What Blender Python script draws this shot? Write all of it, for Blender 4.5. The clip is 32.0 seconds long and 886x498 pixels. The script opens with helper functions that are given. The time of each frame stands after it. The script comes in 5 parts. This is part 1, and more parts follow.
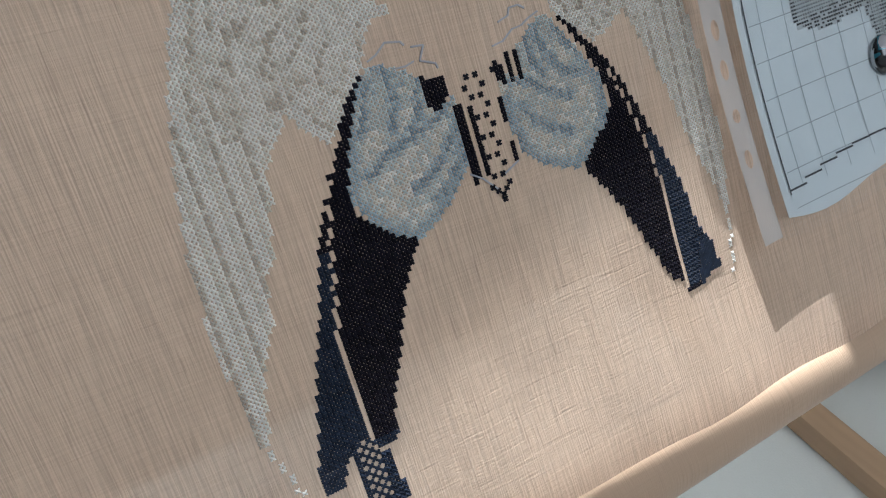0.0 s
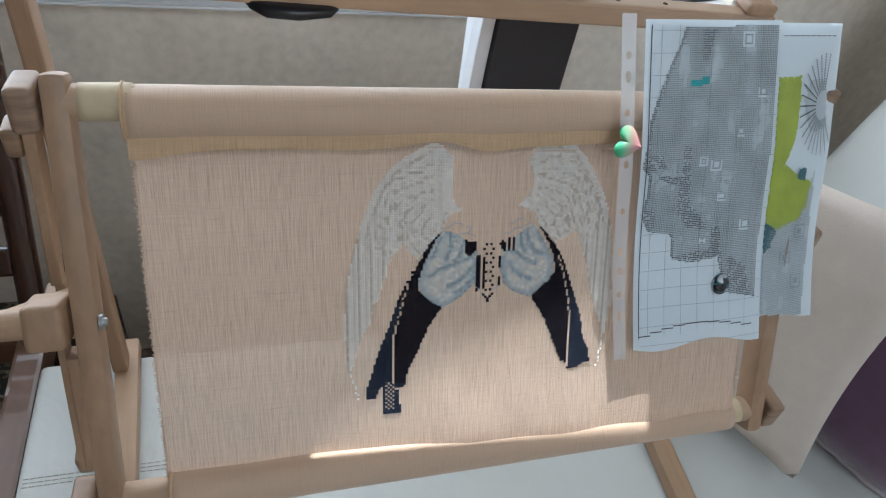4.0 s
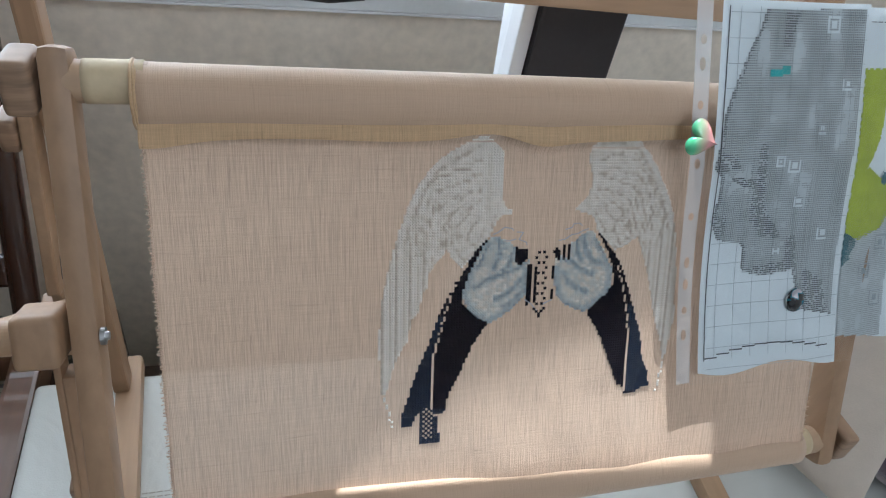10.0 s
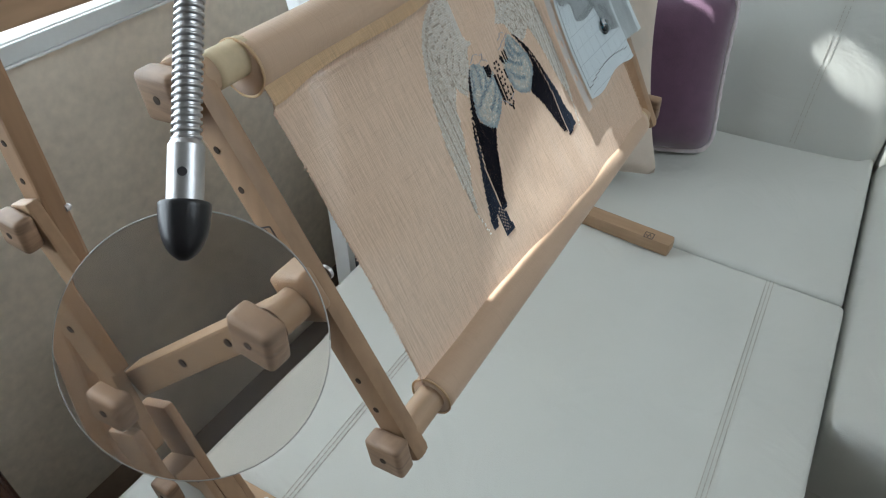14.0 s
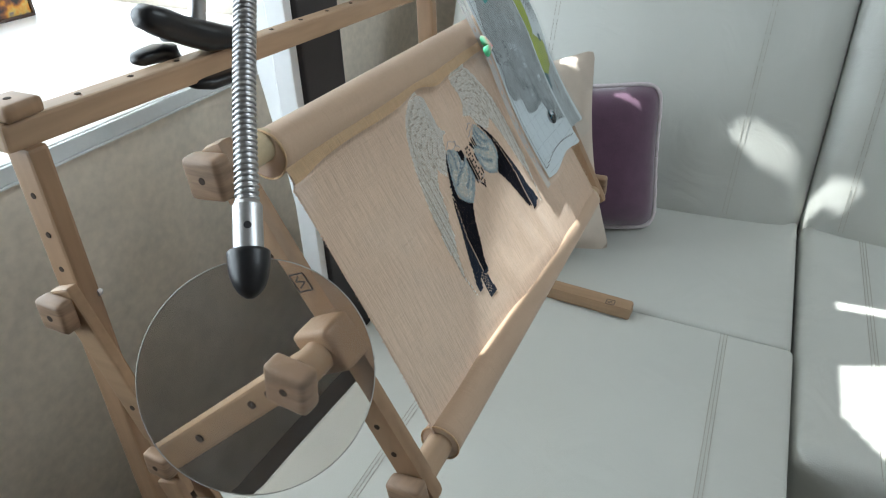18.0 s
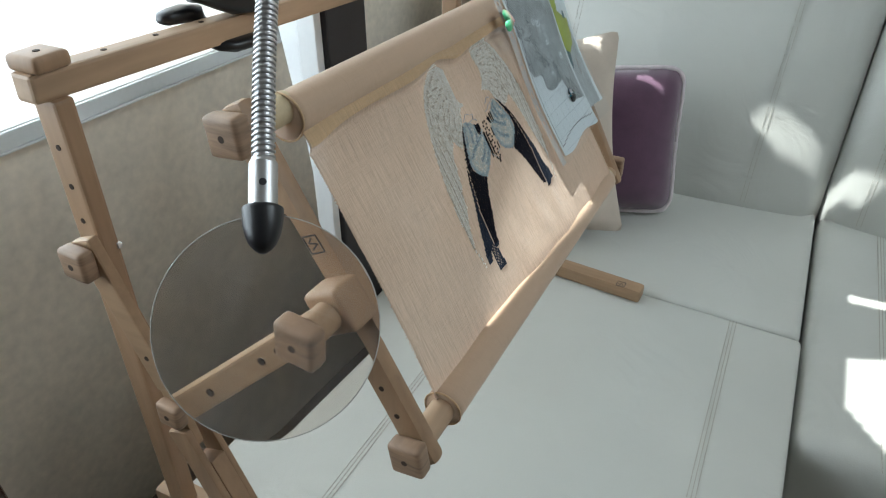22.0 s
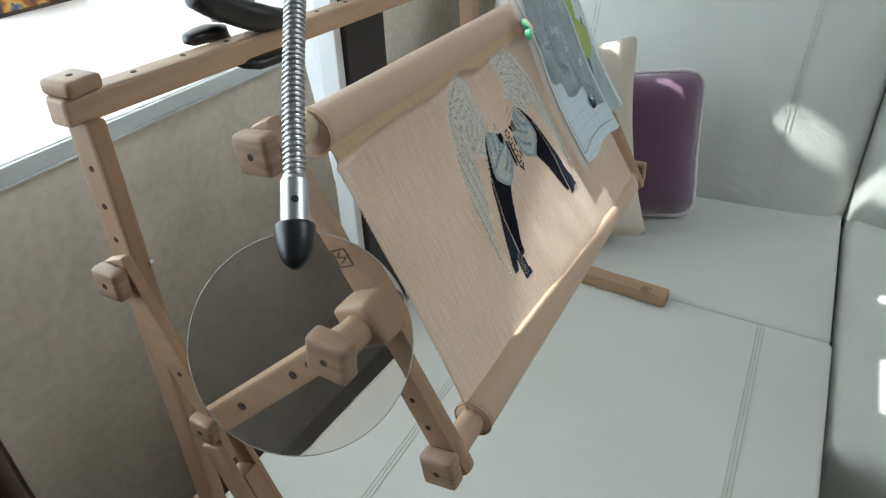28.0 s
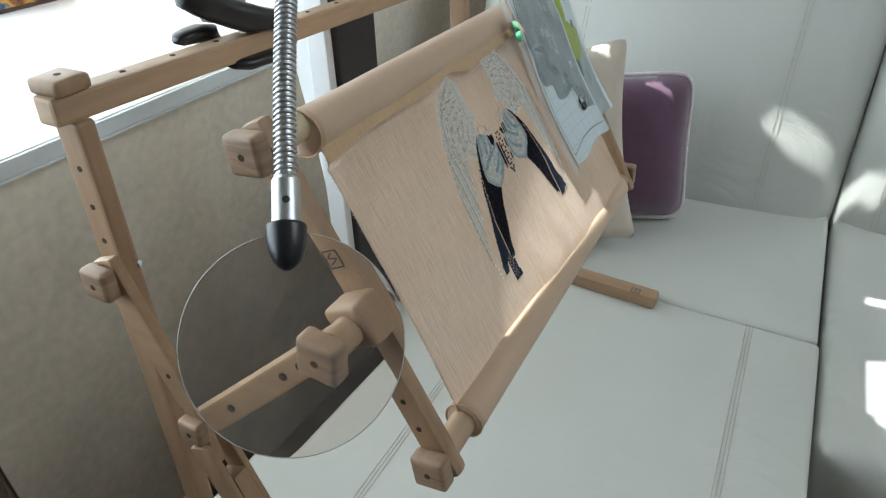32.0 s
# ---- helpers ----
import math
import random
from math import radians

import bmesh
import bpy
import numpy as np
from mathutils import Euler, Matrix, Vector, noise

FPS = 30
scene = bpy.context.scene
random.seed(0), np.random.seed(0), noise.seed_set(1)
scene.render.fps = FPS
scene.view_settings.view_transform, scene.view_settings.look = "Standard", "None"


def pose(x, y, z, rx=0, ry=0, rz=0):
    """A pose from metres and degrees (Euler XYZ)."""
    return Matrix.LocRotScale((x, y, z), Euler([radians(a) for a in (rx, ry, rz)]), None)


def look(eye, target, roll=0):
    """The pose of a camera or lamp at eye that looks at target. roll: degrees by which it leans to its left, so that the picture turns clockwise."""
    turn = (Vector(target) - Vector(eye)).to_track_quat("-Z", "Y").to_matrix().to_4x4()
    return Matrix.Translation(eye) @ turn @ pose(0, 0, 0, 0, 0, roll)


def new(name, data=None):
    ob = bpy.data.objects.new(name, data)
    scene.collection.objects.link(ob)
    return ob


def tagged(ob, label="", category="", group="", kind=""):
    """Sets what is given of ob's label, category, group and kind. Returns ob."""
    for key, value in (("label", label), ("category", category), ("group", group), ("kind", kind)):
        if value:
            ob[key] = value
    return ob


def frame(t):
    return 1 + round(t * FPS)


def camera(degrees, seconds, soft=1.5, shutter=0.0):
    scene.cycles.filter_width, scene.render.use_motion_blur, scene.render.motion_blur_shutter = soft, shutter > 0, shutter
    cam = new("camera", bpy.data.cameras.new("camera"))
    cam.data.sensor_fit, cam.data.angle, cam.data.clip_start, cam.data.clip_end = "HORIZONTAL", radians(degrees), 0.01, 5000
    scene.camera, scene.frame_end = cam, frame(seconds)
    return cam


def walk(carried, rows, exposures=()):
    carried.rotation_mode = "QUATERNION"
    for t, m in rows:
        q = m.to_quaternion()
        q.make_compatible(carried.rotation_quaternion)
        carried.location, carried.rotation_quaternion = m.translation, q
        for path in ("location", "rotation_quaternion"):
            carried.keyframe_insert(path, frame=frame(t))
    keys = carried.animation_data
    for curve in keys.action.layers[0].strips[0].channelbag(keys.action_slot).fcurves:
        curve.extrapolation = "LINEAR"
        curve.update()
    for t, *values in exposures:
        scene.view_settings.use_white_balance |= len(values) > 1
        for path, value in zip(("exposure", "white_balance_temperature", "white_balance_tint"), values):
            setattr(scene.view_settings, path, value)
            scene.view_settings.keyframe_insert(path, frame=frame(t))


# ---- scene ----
cam = camera(66.4, 32.0, soft=1.15)
PATH = [
    (0, (0.0847, 0.0389, 0.4691), (0.3089, 0.4563, 0.0886), -3.34),
    (0.5, (0.1050, 0.0515, 0.4707), (0.2587, 0.4787, 0.0749), 0.19),
    (1, (0.1234, 0.0609, 0.4801), (0.2083, 0.4966, 0.0764), 2.56),
    (1.5, (0.1297, 0.0734, 0.4881), (0.2200, 0.5206, 0.0986), 4.43),
    (2, (0.1263, 0.0781, 0.4987), (0.2004, 0.5365, 0.1188), 3.40),
    (2.5, (0.1189, 0.0469, 0.5322), (0.2175, 0.4946, 0.1451), 5.70),
    (3, (0.0653, -0.0510, 0.6389), (0.2082, 0.3667, 0.2365), 9.89),
    (3.5, (0.0302, -0.1079, 0.7138), (0.1833, 0.2949, 0.2972), 11.52),
    (5.5, (0.0321, -0.1054, 0.6709), (0.2232, 0.3022, 0.2743), 12.56),
    (6, (0.0946, -0.0371, 0.6221), (0.2522, 0.3957, 0.2443), 8.53),
    (6.5, (0.1429, 0.0090, 0.5795), (0.2525, 0.4576, 0.2029), 2.22),
    (7, (0.1530, 0.0382, 0.5652), (0.2434, 0.4855, 0.1800), -0.41),
    (7.5, (0.1509, 0.0456, 0.5709), (0.2224, 0.4951, 0.1843), -2.12),
    (8, (0.1405, 0.0316, 0.5803), (0.2172, 0.4838, 0.1982), -0.69),
    (8.5, (0.1234, 0.0141, 0.5857), (0.2132, 0.4676, 0.2081), 1.57),
    (9, (0.0922, -0.0104, 0.6107), (0.2104, 0.4348, 0.2298), 5.65),
    (9.5, (0.0556, -0.0432, 0.6374), (0.1957, 0.3829, 0.2401), 9.31),
    (10, (0.0163, -0.0675, 0.6629), (0.1772, 0.3463, 0.2593), 12.00),
    (10.5, (-0.0055, -0.0833, 0.6852), (0.1685, 0.3192, 0.2757), 12.62),
    (11, (-0.0374, -0.0848, 0.6972), (0.1557, 0.3050, 0.2840), 14.32),
    (11.5, (-0.0644, -0.1014, 0.7027), (0.1396, 0.2916, 0.2978), 14.81),
    (12, (-0.1619, -0.1061, 0.6901), (0.0717, 0.2720, 0.2870), 9.18),
    (12.5, (-0.2912, -0.0552, 0.6459), (0.0496, 0.2413, 0.2510), 1.60),
    (13, (-0.3130, -0.0477, 0.6402), (0.0429, 0.2354, 0.2488), 2.50),
    (13.5, (-0.2990, -0.0260, 0.6450), (0.0701, 0.2236, 0.2430), 1.87),
    (15.5, (-0.3806, -0.0154, 0.6403), (0.0606, 0.1677, 0.2773), 1.24),
    (16, (-0.3951, -0.0189, 0.6473), (0.0597, 0.1598, 0.2991), 0.27),
    (16.5, (-0.3968, -0.0222, 0.6493), (0.0578, 0.1775, 0.3124), -0.20),
    (17, (-0.3921, -0.0273, 0.6513), (0.0632, 0.1870, 0.3245), -0.68),
    (17.5, (-0.3931, -0.0291, 0.6516), (0.0636, 0.1902, 0.3302), -0.84),
    (18, (-0.3932, -0.0258, 0.6525), (0.0656, 0.1911, 0.3324), -0.50),
    (18.5, (-0.3943, -0.0276, 0.6528), (0.0666, 0.1870, 0.3341), -0.30),
    (19, (-0.3971, -0.0293, 0.6511), (0.0642, 0.1845, 0.3325), 0.34),
    (19.5, (-0.3970, -0.0319, 0.6531), (0.0621, 0.1838, 0.3325), 0.90),
    (20, (-0.3978, -0.0337, 0.6495), (0.0577, 0.1853, 0.3261), 1.22),
    (20.5, (-0.3994, -0.0324, 0.6434), (0.0517, 0.1879, 0.3147), 1.75),
    (21, (-0.3997, -0.0341, 0.6450), (0.0478, 0.1882, 0.3128), 1.78),
    (21.5, (-0.3998, -0.0347, 0.6485), (0.0451, 0.1882, 0.3133), 1.72),
    (22, (-0.4015, -0.0352, 0.6508), (0.0418, 0.1902, 0.3151), 1.30),
    (22.5, (-0.4024, -0.0368, 0.6528), (0.0398, 0.1905, 0.3170), 0.69),
    (23, (-0.4028, -0.0363, 0.6520), (0.0402, 0.1924, 0.3181), 0.07),
    (23.5, (-0.4014, -0.0347, 0.6514), (0.0416, 0.1947, 0.3180), -0.30),
    (24, (-0.4015, -0.0310, 0.6505), (0.0416, 0.1993, 0.3179), -0.21),
    (24.5, (-0.4019, -0.0299, 0.6533), (0.0402, 0.2009, 0.3197), 0.00),
    (25, (-0.4029, -0.0286, 0.6510), (0.0395, 0.2028, 0.3184), 0.26),
    (25.5, (-0.4037, -0.0298, 0.6520), (0.0382, 0.2028, 0.3193), -0.06),
    (27.5, (-0.4052, -0.0294, 0.6538), (0.0342, 0.2105, 0.3230), -0.90),
    (28, (-0.4046, -0.0287, 0.6542), (0.0342, 0.2126, 0.3238), -1.01),
    (28.5, (-0.4056, -0.0299, 0.6554), (0.0338, 0.2118, 0.3259), -0.92),
    (29, (-0.4053, -0.0307, 0.6547), (0.0343, 0.2116, 0.3260), -0.91),
    (29.5, (-0.4057, -0.0296, 0.6540), (0.0349, 0.2123, 0.3262), -0.91),
    (30, (-0.4060, -0.0294, 0.6547), (0.0352, 0.2113, 0.3269), -1.00),
    (30.5, (-0.4054, -0.0295, 0.6545), (0.0360, 0.2100, 0.3262), -1.00),
    (31, (-0.4047, -0.0291, 0.6539), (0.0382, 0.2078, 0.3257), -0.94),
    (31.5, (-0.4036, -0.0308, 0.6568), (0.0390, 0.2053, 0.3277), -0.76),
    (32, (-0.4052, -0.0277, 0.6533), (0.0389, 0.2060, 0.3244), -0.39),
]
walk(cam, [(t, look(eye, target, roll)) for t, eye, target, roll in PATH], exposures=((0, 1.02, 5750, 8), (2.5, 1.14, 5700, 8), (4, 1.10, 5620, 8), (6, 1.08, 5600, 8), (9, 1.10, 5620, 8), (11, 1.15, 5680, 9), (12, 1.04, 5760, 10), (13, 1.10, 5880, 5), (32, 1.10, 5890, 2)))

# ---- world and light ----
world = bpy.data.worlds.new("sky")
scene.world = world
world.use_nodes = True
wn = world.node_tree.nodes
sky = wn.new("ShaderNodeTexSky")
sky.sky_type = "NISHITA"
sky.sun_disc = False
SUN_WAY = Vector((-0.10, 1.0, 2.60)).normalized()   # towards the sun
sky.sun_elevation = math.asin(SUN_WAY.z)
sky.sun_rotation = math.atan2(SUN_WAY.x, SUN_WAY.y)
world.node_tree.links.new(sky.outputs[0], wn["Background"].inputs[0])
wn["Background"].inputs[1].default_value = 0.057
sun = new("sun", bpy.data.lights.new("sun", "SUN"))
sun.data.energy, sun.data.angle, sun.data.color = 5.0, radians(0.2), (1.0, 0.95, 0.88)
sun.matrix_world = look(SUN_WAY * 5, (0, 0, 0))


# ---- materials ----
def material(name, colour, rough=0.6, vary=0.12, scale=20.0, bump=0.1, fine=200.0, metal=0.0, stretch=(1, 1, 1), coat=0.0):
    """A surface whose colour drifts at two scales, with fine relief."""
    m = bpy.data.materials.new(name)
    m.use_nodes = True
    n, l = m.node_tree.nodes, m.node_tree.links
    b = n["Principled BSDF"]
    co, mp = n.new("ShaderNodeTexCoord"), n.new("ShaderNodeMapping")
    mp.inputs["Scale"].default_value = stretch
    l.new(co.outputs["Object"], mp.inputs[0])
    big, small = n.new("ShaderNodeTexNoise"), n.new("ShaderNodeTexNoise")
    for t, s, d in ((big, scale, 4), (small, fine, 2)):
        t.inputs["Scale"].default_value, t.inputs["Detail"].default_value = s, d
        l.new(mp.outputs[0], t.inputs[0])
    mix = n.new("ShaderNodeMix")
    mix.data_type = "FLOAT"
    mix.inputs[0].default_value = 0.35
    l.new(big.outputs[0], mix.inputs[2])
    l.new(small.outputs[0], mix.inputs[3])
    ramp = n.new("ShaderNodeValToRGB")
    c = Vector(colour)
    ramp.color_ramp.elements[0].position, ramp.color_ramp.elements[1].position = 0.3, 0.7
    ramp.color_ramp.elements[0].color = (*(c * (1 - vary)), 1)
    ramp.color_ramp.elements[1].color = (*[min(1, v * (1 + vary)) for v in c], 1)
    l.new(mix.outputs[0], ramp.inputs[0])
    l.new(ramp.outputs[0], b.inputs["Base Color"])
    b.inputs["Roughness"].default_value, b.inputs["Metallic"].default_value = rough, metal
    b.inputs["Coat Weight"].default_value = coat
    bp = n.new("ShaderNodeBump")
    bp.inputs["Strength"].default_value, bp.inputs["Distance"].default_value = bump, 0.001
    l.new(small.outputs[0], bp.inputs["Height"])
    l.new(bp.outputs[0], b.inputs["Normal"])
    return m


beech = material("beech", (0.340, 0.215, 0.126), 0.5, 0.20, 30, 0.15, 160, stretch=(1, 1, 0.12))
beech_x = material("beech_x", (0.42, 0.286, 0.180), 0.5, 0.18, 30, 0.15, 160, stretch=(0.12, 1, 1))
# knob wood: end-grain stripes, with the faces' shade put into a darker brown
beech_end_shaded = material("beech_end_shaded", (0.28, 0.182, 0.115), 0.5, 0.38, 55, 0.15, 160, stretch=(0.3, 0.35, 3.2))
beech_y = material("beech_y", (0.372, 0.243, 0.143), 0.5, 0.18, 30, 0.15, 160, stretch=(1, 0.12, 1))
dark_oak = material("dark_oak", (0.046, 0.019, 0.011), 0.26, 0.3, 14, 0.1, 90, stretch=(1, 1, 0.15), coat=0.4)


def leather_material():
    """White leather: fine pores over soft stretch wrinkles."""
    m = material("leather", (0.545, 0.552, 0.515), 0.40, 0.035, 6, 0.25, 700)
    n, l = m.node_tree.nodes, m.node_tree.links
    t, bp = n.new("ShaderNodeTexNoise"), n.new("ShaderNodeBump")
    t.inputs["Scale"].default_value, t.inputs["Detail"].default_value, t.inputs["Distortion"].default_value = 7.0, 3.0, 1.6
    l.new(n["Texture Coordinate"].outputs["Object"], t.inputs[0])
    bp.inputs["Strength"].default_value, bp.inputs["Distance"].default_value = 0.22, 0.02
    l.new(t.outputs[0], bp.inputs["Height"])
    l.new(n["Bump"].outputs[0], bp.inputs["Normal"])
    l.new(bp.outputs[0], n["Principled BSDF"].inputs["Normal"])
    return m


leather = leather_material()
thread = material("thread", (0.42, 0.40, 0.35), 0.8, 0.1, 60, 0.1, 400)
plaster = material("plaster", (0.76, 0.68, 0.575), 0.62, 0.22, 5, 0.10, 60)
white_paint = material("white_paint", (0.80, 0.81, 0.82), 0.35, 0.03, 8, 0.05, 100)
# sill front: its bluish shade is put into the colour
sill_edge_shade = material("sill_edge_shade", (0.72, 0.75, 0.76), 0.4, 0.05, 12, 0.05, 140)
sill_stone = material("sill_stone", (0.80, 0.80, 0.80), 0.3, 0.04, 12, 0.05, 140)
charcoal = material("charcoal", (0.030, 0.028, 0.032), 0.55, 0.12, 40, 0.1, 300)
black_plastic = material("black_plastic", (0.012, 0.012, 0.014), 0.32, 0.15, 40, 0.08, 400)
steel = material("steel", (0.52, 0.52, 0.53), 0.36, 0.06, 80, 0.03, 500, metal=1.0)
purple = material("purple", (0.105, 0.045, 0.088), 0.85, 0.18, 50, 0.3, 600)
purple.node_tree.nodes["Principled BSDF"].inputs["Sheen Weight"].default_value = 0.7
piping_cloth = material("piping_cloth", (0.66, 0.60, 0.62), 0.85, 0.1, 100, 0.3, 600)
beige_cloth = material("beige_cloth", (0.60, 0.52, 0.44), 0.85, 0.06, 40, 0.3, 600)
paper = material("paper", (0.73, 0.79, 0.81), 0.7, 0.03, 15, 0.03, 200)


def granite_material():
    """Mottled terrazzo: chips of dark, olive and sand."""
    m = material("granite", (0.14, 0.11, 0.075), 0.35, 0.6, 55, 0.02, 170)
    n, l = m.node_tree.nodes, m.node_tree.links
    v, sep, ramp = n.new("ShaderNodeTexVoronoi"), n.new("ShaderNodeSeparateColor"), n.new("ShaderNodeValToRGB")
    v.inputs["Scale"].default_value = 170.0
    l.new(n["Texture Coordinate"].outputs["Object"], v.inputs["Vector"])
    l.new(v.outputs["Color"], sep.inputs[0])
    ramp.color_ramp.interpolation = "CONSTANT"
    for stop, (at, c) in zip([ramp.color_ramp.elements[0], ramp.color_ramp.elements[1], ramp.color_ramp.elements.new(0.5), ramp.color_ramp.elements.new(0.8)],
                             ((0.0, (0.012, 0.011, 0.008)), (0.30, (0.050, 0.041, 0.026)), (0.58, (0.100, 0.084, 0.052)), (0.86, (0.170, 0.150, 0.105)))):
        stop.position, stop.color = at, (*c, 1)
    l.new(sep.outputs[0], ramp.inputs[0])
    l.new(ramp.outputs[0], n["Principled BSDF"].inputs["Base Color"])
    return m


granite = granite_material()
floor_tile = material("floor_tile", (0.16, 0.12, 0.09), 0.4, 0.2, 8, 0.03, 90)
# unseen west wall: dark brown added to cut bounced light on the stand
low_bounce = material("low_bounce", (0.15, 0.115, 0.09), 0.7, 0.06, 4, 0.05, 80)
ceiling_paint = material("ceiling_paint", (0.75, 0.74, 0.72), 0.8, 0.03, 4, 0.05, 80)


def linen_material(name="linen", tone=(1.0, 1.0, 1.0), calm=0.0, loose=0.0, thin=0.10):
    """Unbleached linen: warp and weft threads with slubs, thin enough to let some light through."""
    m = material(name, (0.60, 0.44, 0.325), 0.60, 0.06, 12, 0.1, 300)
    n, l = m.node_tree.nodes, m.node_tree.links
    b, out = n["Principled BSDF"], n["Material Output"]
    co = n["Texture Coordinate"]
    heights = []
    for axis, sc in ((0, (1700.0, 45.0, 45.0)), (1, (38.0, 1150.0, 1150.0)), (2, (800.0, 42.0, 42.0)), (3, (30.0, 560.0, 560.0))):
        mp, t = n.new("ShaderNodeMapping"), n.new("ShaderNodeTexNoise")
        mp.inputs["Scale"].default_value = sc
        t.inputs["Scale"].default_value, t.inputs["Detail"].default_value = 1.0, 2.0
        l.new(co.outputs["Object"], mp.inputs[0])
        l.new(mp.outputs[0], t.inputs[0])
        heights.append(t)
    weft = n.new("ShaderNodeMath")
    weft.operation = "MULTIPLY_ADD"
    weft.inputs[1].default_value, weft.inputs[2].default_value = 0.48, 0.26
    l.new(heights[1].outputs[0], weft.inputs[0])
    # sparse dark slubs that run with the warp
    slub = n.new("ShaderNodeMapRange")
    slub.inputs[1].default_value, slub.inputs[2].default_value = 0.64, 0.76
    slub.inputs[3].default_value, slub.inputs[4].default_value = 0.0, -0.55
    l.new(heights[2].outputs[0], slub.inputs[0])
    thick = n.new("ShaderNodeMath")
    thick.operation = "ADD"
    # and fewer that run with the weft
    cross = n.new("ShaderNodeMapRange")
    cross.inputs[1].default_value, cross.inputs[2].default_value = 0.66, 0.78
    cross.inputs[3].default_value, cross.inputs[4].default_value = 0.0, -0.30
    l.new(heights[3].outputs[0], cross.inputs[0])
    both = n.new("ShaderNodeMath")
    both.operation = "ADD"
    l.new(slub.outputs[0], both.inputs[0])
    l.new(cross.outputs[0], both.inputs[1])
    l.new(heights[0].outputs[0], thick.inputs[0])
    l.new(both.outputs[0], thick.inputs[1])
    plain = n.new("ShaderNodeMath")
    plain.operation = "ADD"
    l.new(thick.outputs[0], plain.inputs[0])
    l.new(weft.outputs[0], plain.inputs[1])
    # the even grid of warp and weft threads, nine to the centimetre and more
    sep, total = n.new("ShaderNodeSeparateXYZ"), plain.outputs[0]
    l.new(co.outputs["Object"], sep.inputs[0])
    for axis, pitch, wobble in ((0, 0.00090, 0), (2, 0.00080, 1)):
        drift, wave, weight = n.new("ShaderNodeMath"), n.new("ShaderNodeMath"), n.new("ShaderNodeMath")
        drift.operation, wave.operation, weight.operation = "MULTIPLY_ADD", "SINE", "MULTIPLY_ADD"
        scaled = n.new("ShaderNodeMath")
        scaled.operation = "MULTIPLY"
        scaled.inputs[1].default_value = 6.0
        l.new(heights[2 + wobble].outputs[0], scaled.inputs[0])
        drift.inputs[1].default_value = 2 * math.pi / pitch
        l.new(sep.outputs[axis], drift.inputs[0])
        l.new(scaled.outputs[0], drift.inputs[2])
        l.new(drift.outputs[0], wave.inputs[0])
        weight.inputs[1].default_value = 0.022 * (1 - 0.5 * calm)
        l.new(wave.outputs[0], weight.inputs[0])
        l.new(total, weight.inputs[2])
        total = weight.outputs[0]
    add = n.new("ShaderNodeMath")
    add.operation = "ADD"
    add.inputs[1].default_value = 0.0
    l.new(total, add.inputs[0])
    bp = n.new("ShaderNodeBump")
    bp.inputs["Strength"].default_value, bp.inputs["Distance"].default_value = 0.34 * (1 - calm), 0.0020
    l.new(add.outputs[0], bp.inputs["Height"])
    ramp = n.new("ShaderNodeValToRGB")
    ramp.color_ramp.elements[0].position, ramp.color_ramp.elements[1].position = 0.40, 0.95
    mean = Vector((0.655, 0.490, 0.372))
    for stop, c in zip(ramp.color_ramp.elements, ((0.524, 0.380, 0.276), (0.745, 0.560, 0.411))):
        stop.color = (*[(a * (1 - calm) + q * calm) * b for a, q, b in zip(c, mean, tone)], 1)
    half = n.new("ShaderNodeMath")
    half.operation = "MULTIPLY"
    half.inputs[1].default_value = 0.68
    l.new(add.outputs[0], half.inputs[0])
    l.new(half.outputs[0], ramp.inputs[0])
    l.new(ramp.outputs[0], b.inputs["Base Color"])
    l.new(bp.outputs[0], b.inputs["Normal"])
    b.inputs["Sheen Weight"].default_value = 0.25
    tr, mix = n.new("ShaderNodeBsdfTranslucent"), n.new("ShaderNodeMixShader")
    l.new(ramp.outputs[0], tr.inputs[0])
    l.new(bp.outputs[0], tr.inputs[1])
    mix.inputs[0].default_value = thin
    l.new(b.outputs[0], mix.inputs[1])
    l.new(tr.outputs[0], mix.inputs[2])
    l.new(mix.outputs[0], out.inputs[0])
    if loose:
        # pin-holes between the warp threads
        holes, clear, weave = n.new("ShaderNodeMapRange"), n.new("ShaderNodeBsdfTransparent"), n.new("ShaderNodeMixShader")
        holes.inputs[1].default_value, holes.inputs[2].default_value = 0.34, 0.56
        holes.inputs[3].default_value, holes.inputs[4].default_value = 0.15 * loose, 0.07 * loose
        l.new(heights[0].outputs[0], holes.inputs[0])
        l.new(holes.outputs[0], weave.inputs[0])
        l.new(mix.outputs[0], weave.inputs[1])
        l.new(clear.outputs[0], weave.inputs[2])
        l.new(weave.outputs[0], out.inputs[0])
    return m


linen = linen_material(loose=1.0, thin=0.24)
# rolls in a darker copy of the linen, their shade put into the tone
linen_roll_shaded = linen_material("linen_roll_shaded", (0.88, 0.840, 0.770), 0.6, thin=0.04)
# yellower linen: backlight put into the strip's tone; raw collars too
linen_warm = linen_material("linen_backlit_raw", (1.06, 1.01, 0.80), thin=0.24)


def glass_material(name, rough=0.0, ior=1.49, tint=(1, 1, 1)):
    m = bpy.data.materials.new(name)
    m.use_nodes = True
    b = m.node_tree.nodes["Principled BSDF"]
    b.inputs["Transmission Weight"].default_value, b.inputs["Roughness"].default_value = 1.0, rough
    b.inputs["IOR"].default_value, b.inputs["Base Color"].default_value = ior, (*tint, 1)
    b.inputs["Specular IOR Level"].default_value = 0.04
    return m


lens_glass = glass_material("lens_glass", 0.0, 1.49, (0.95, 0.91, 0.86))


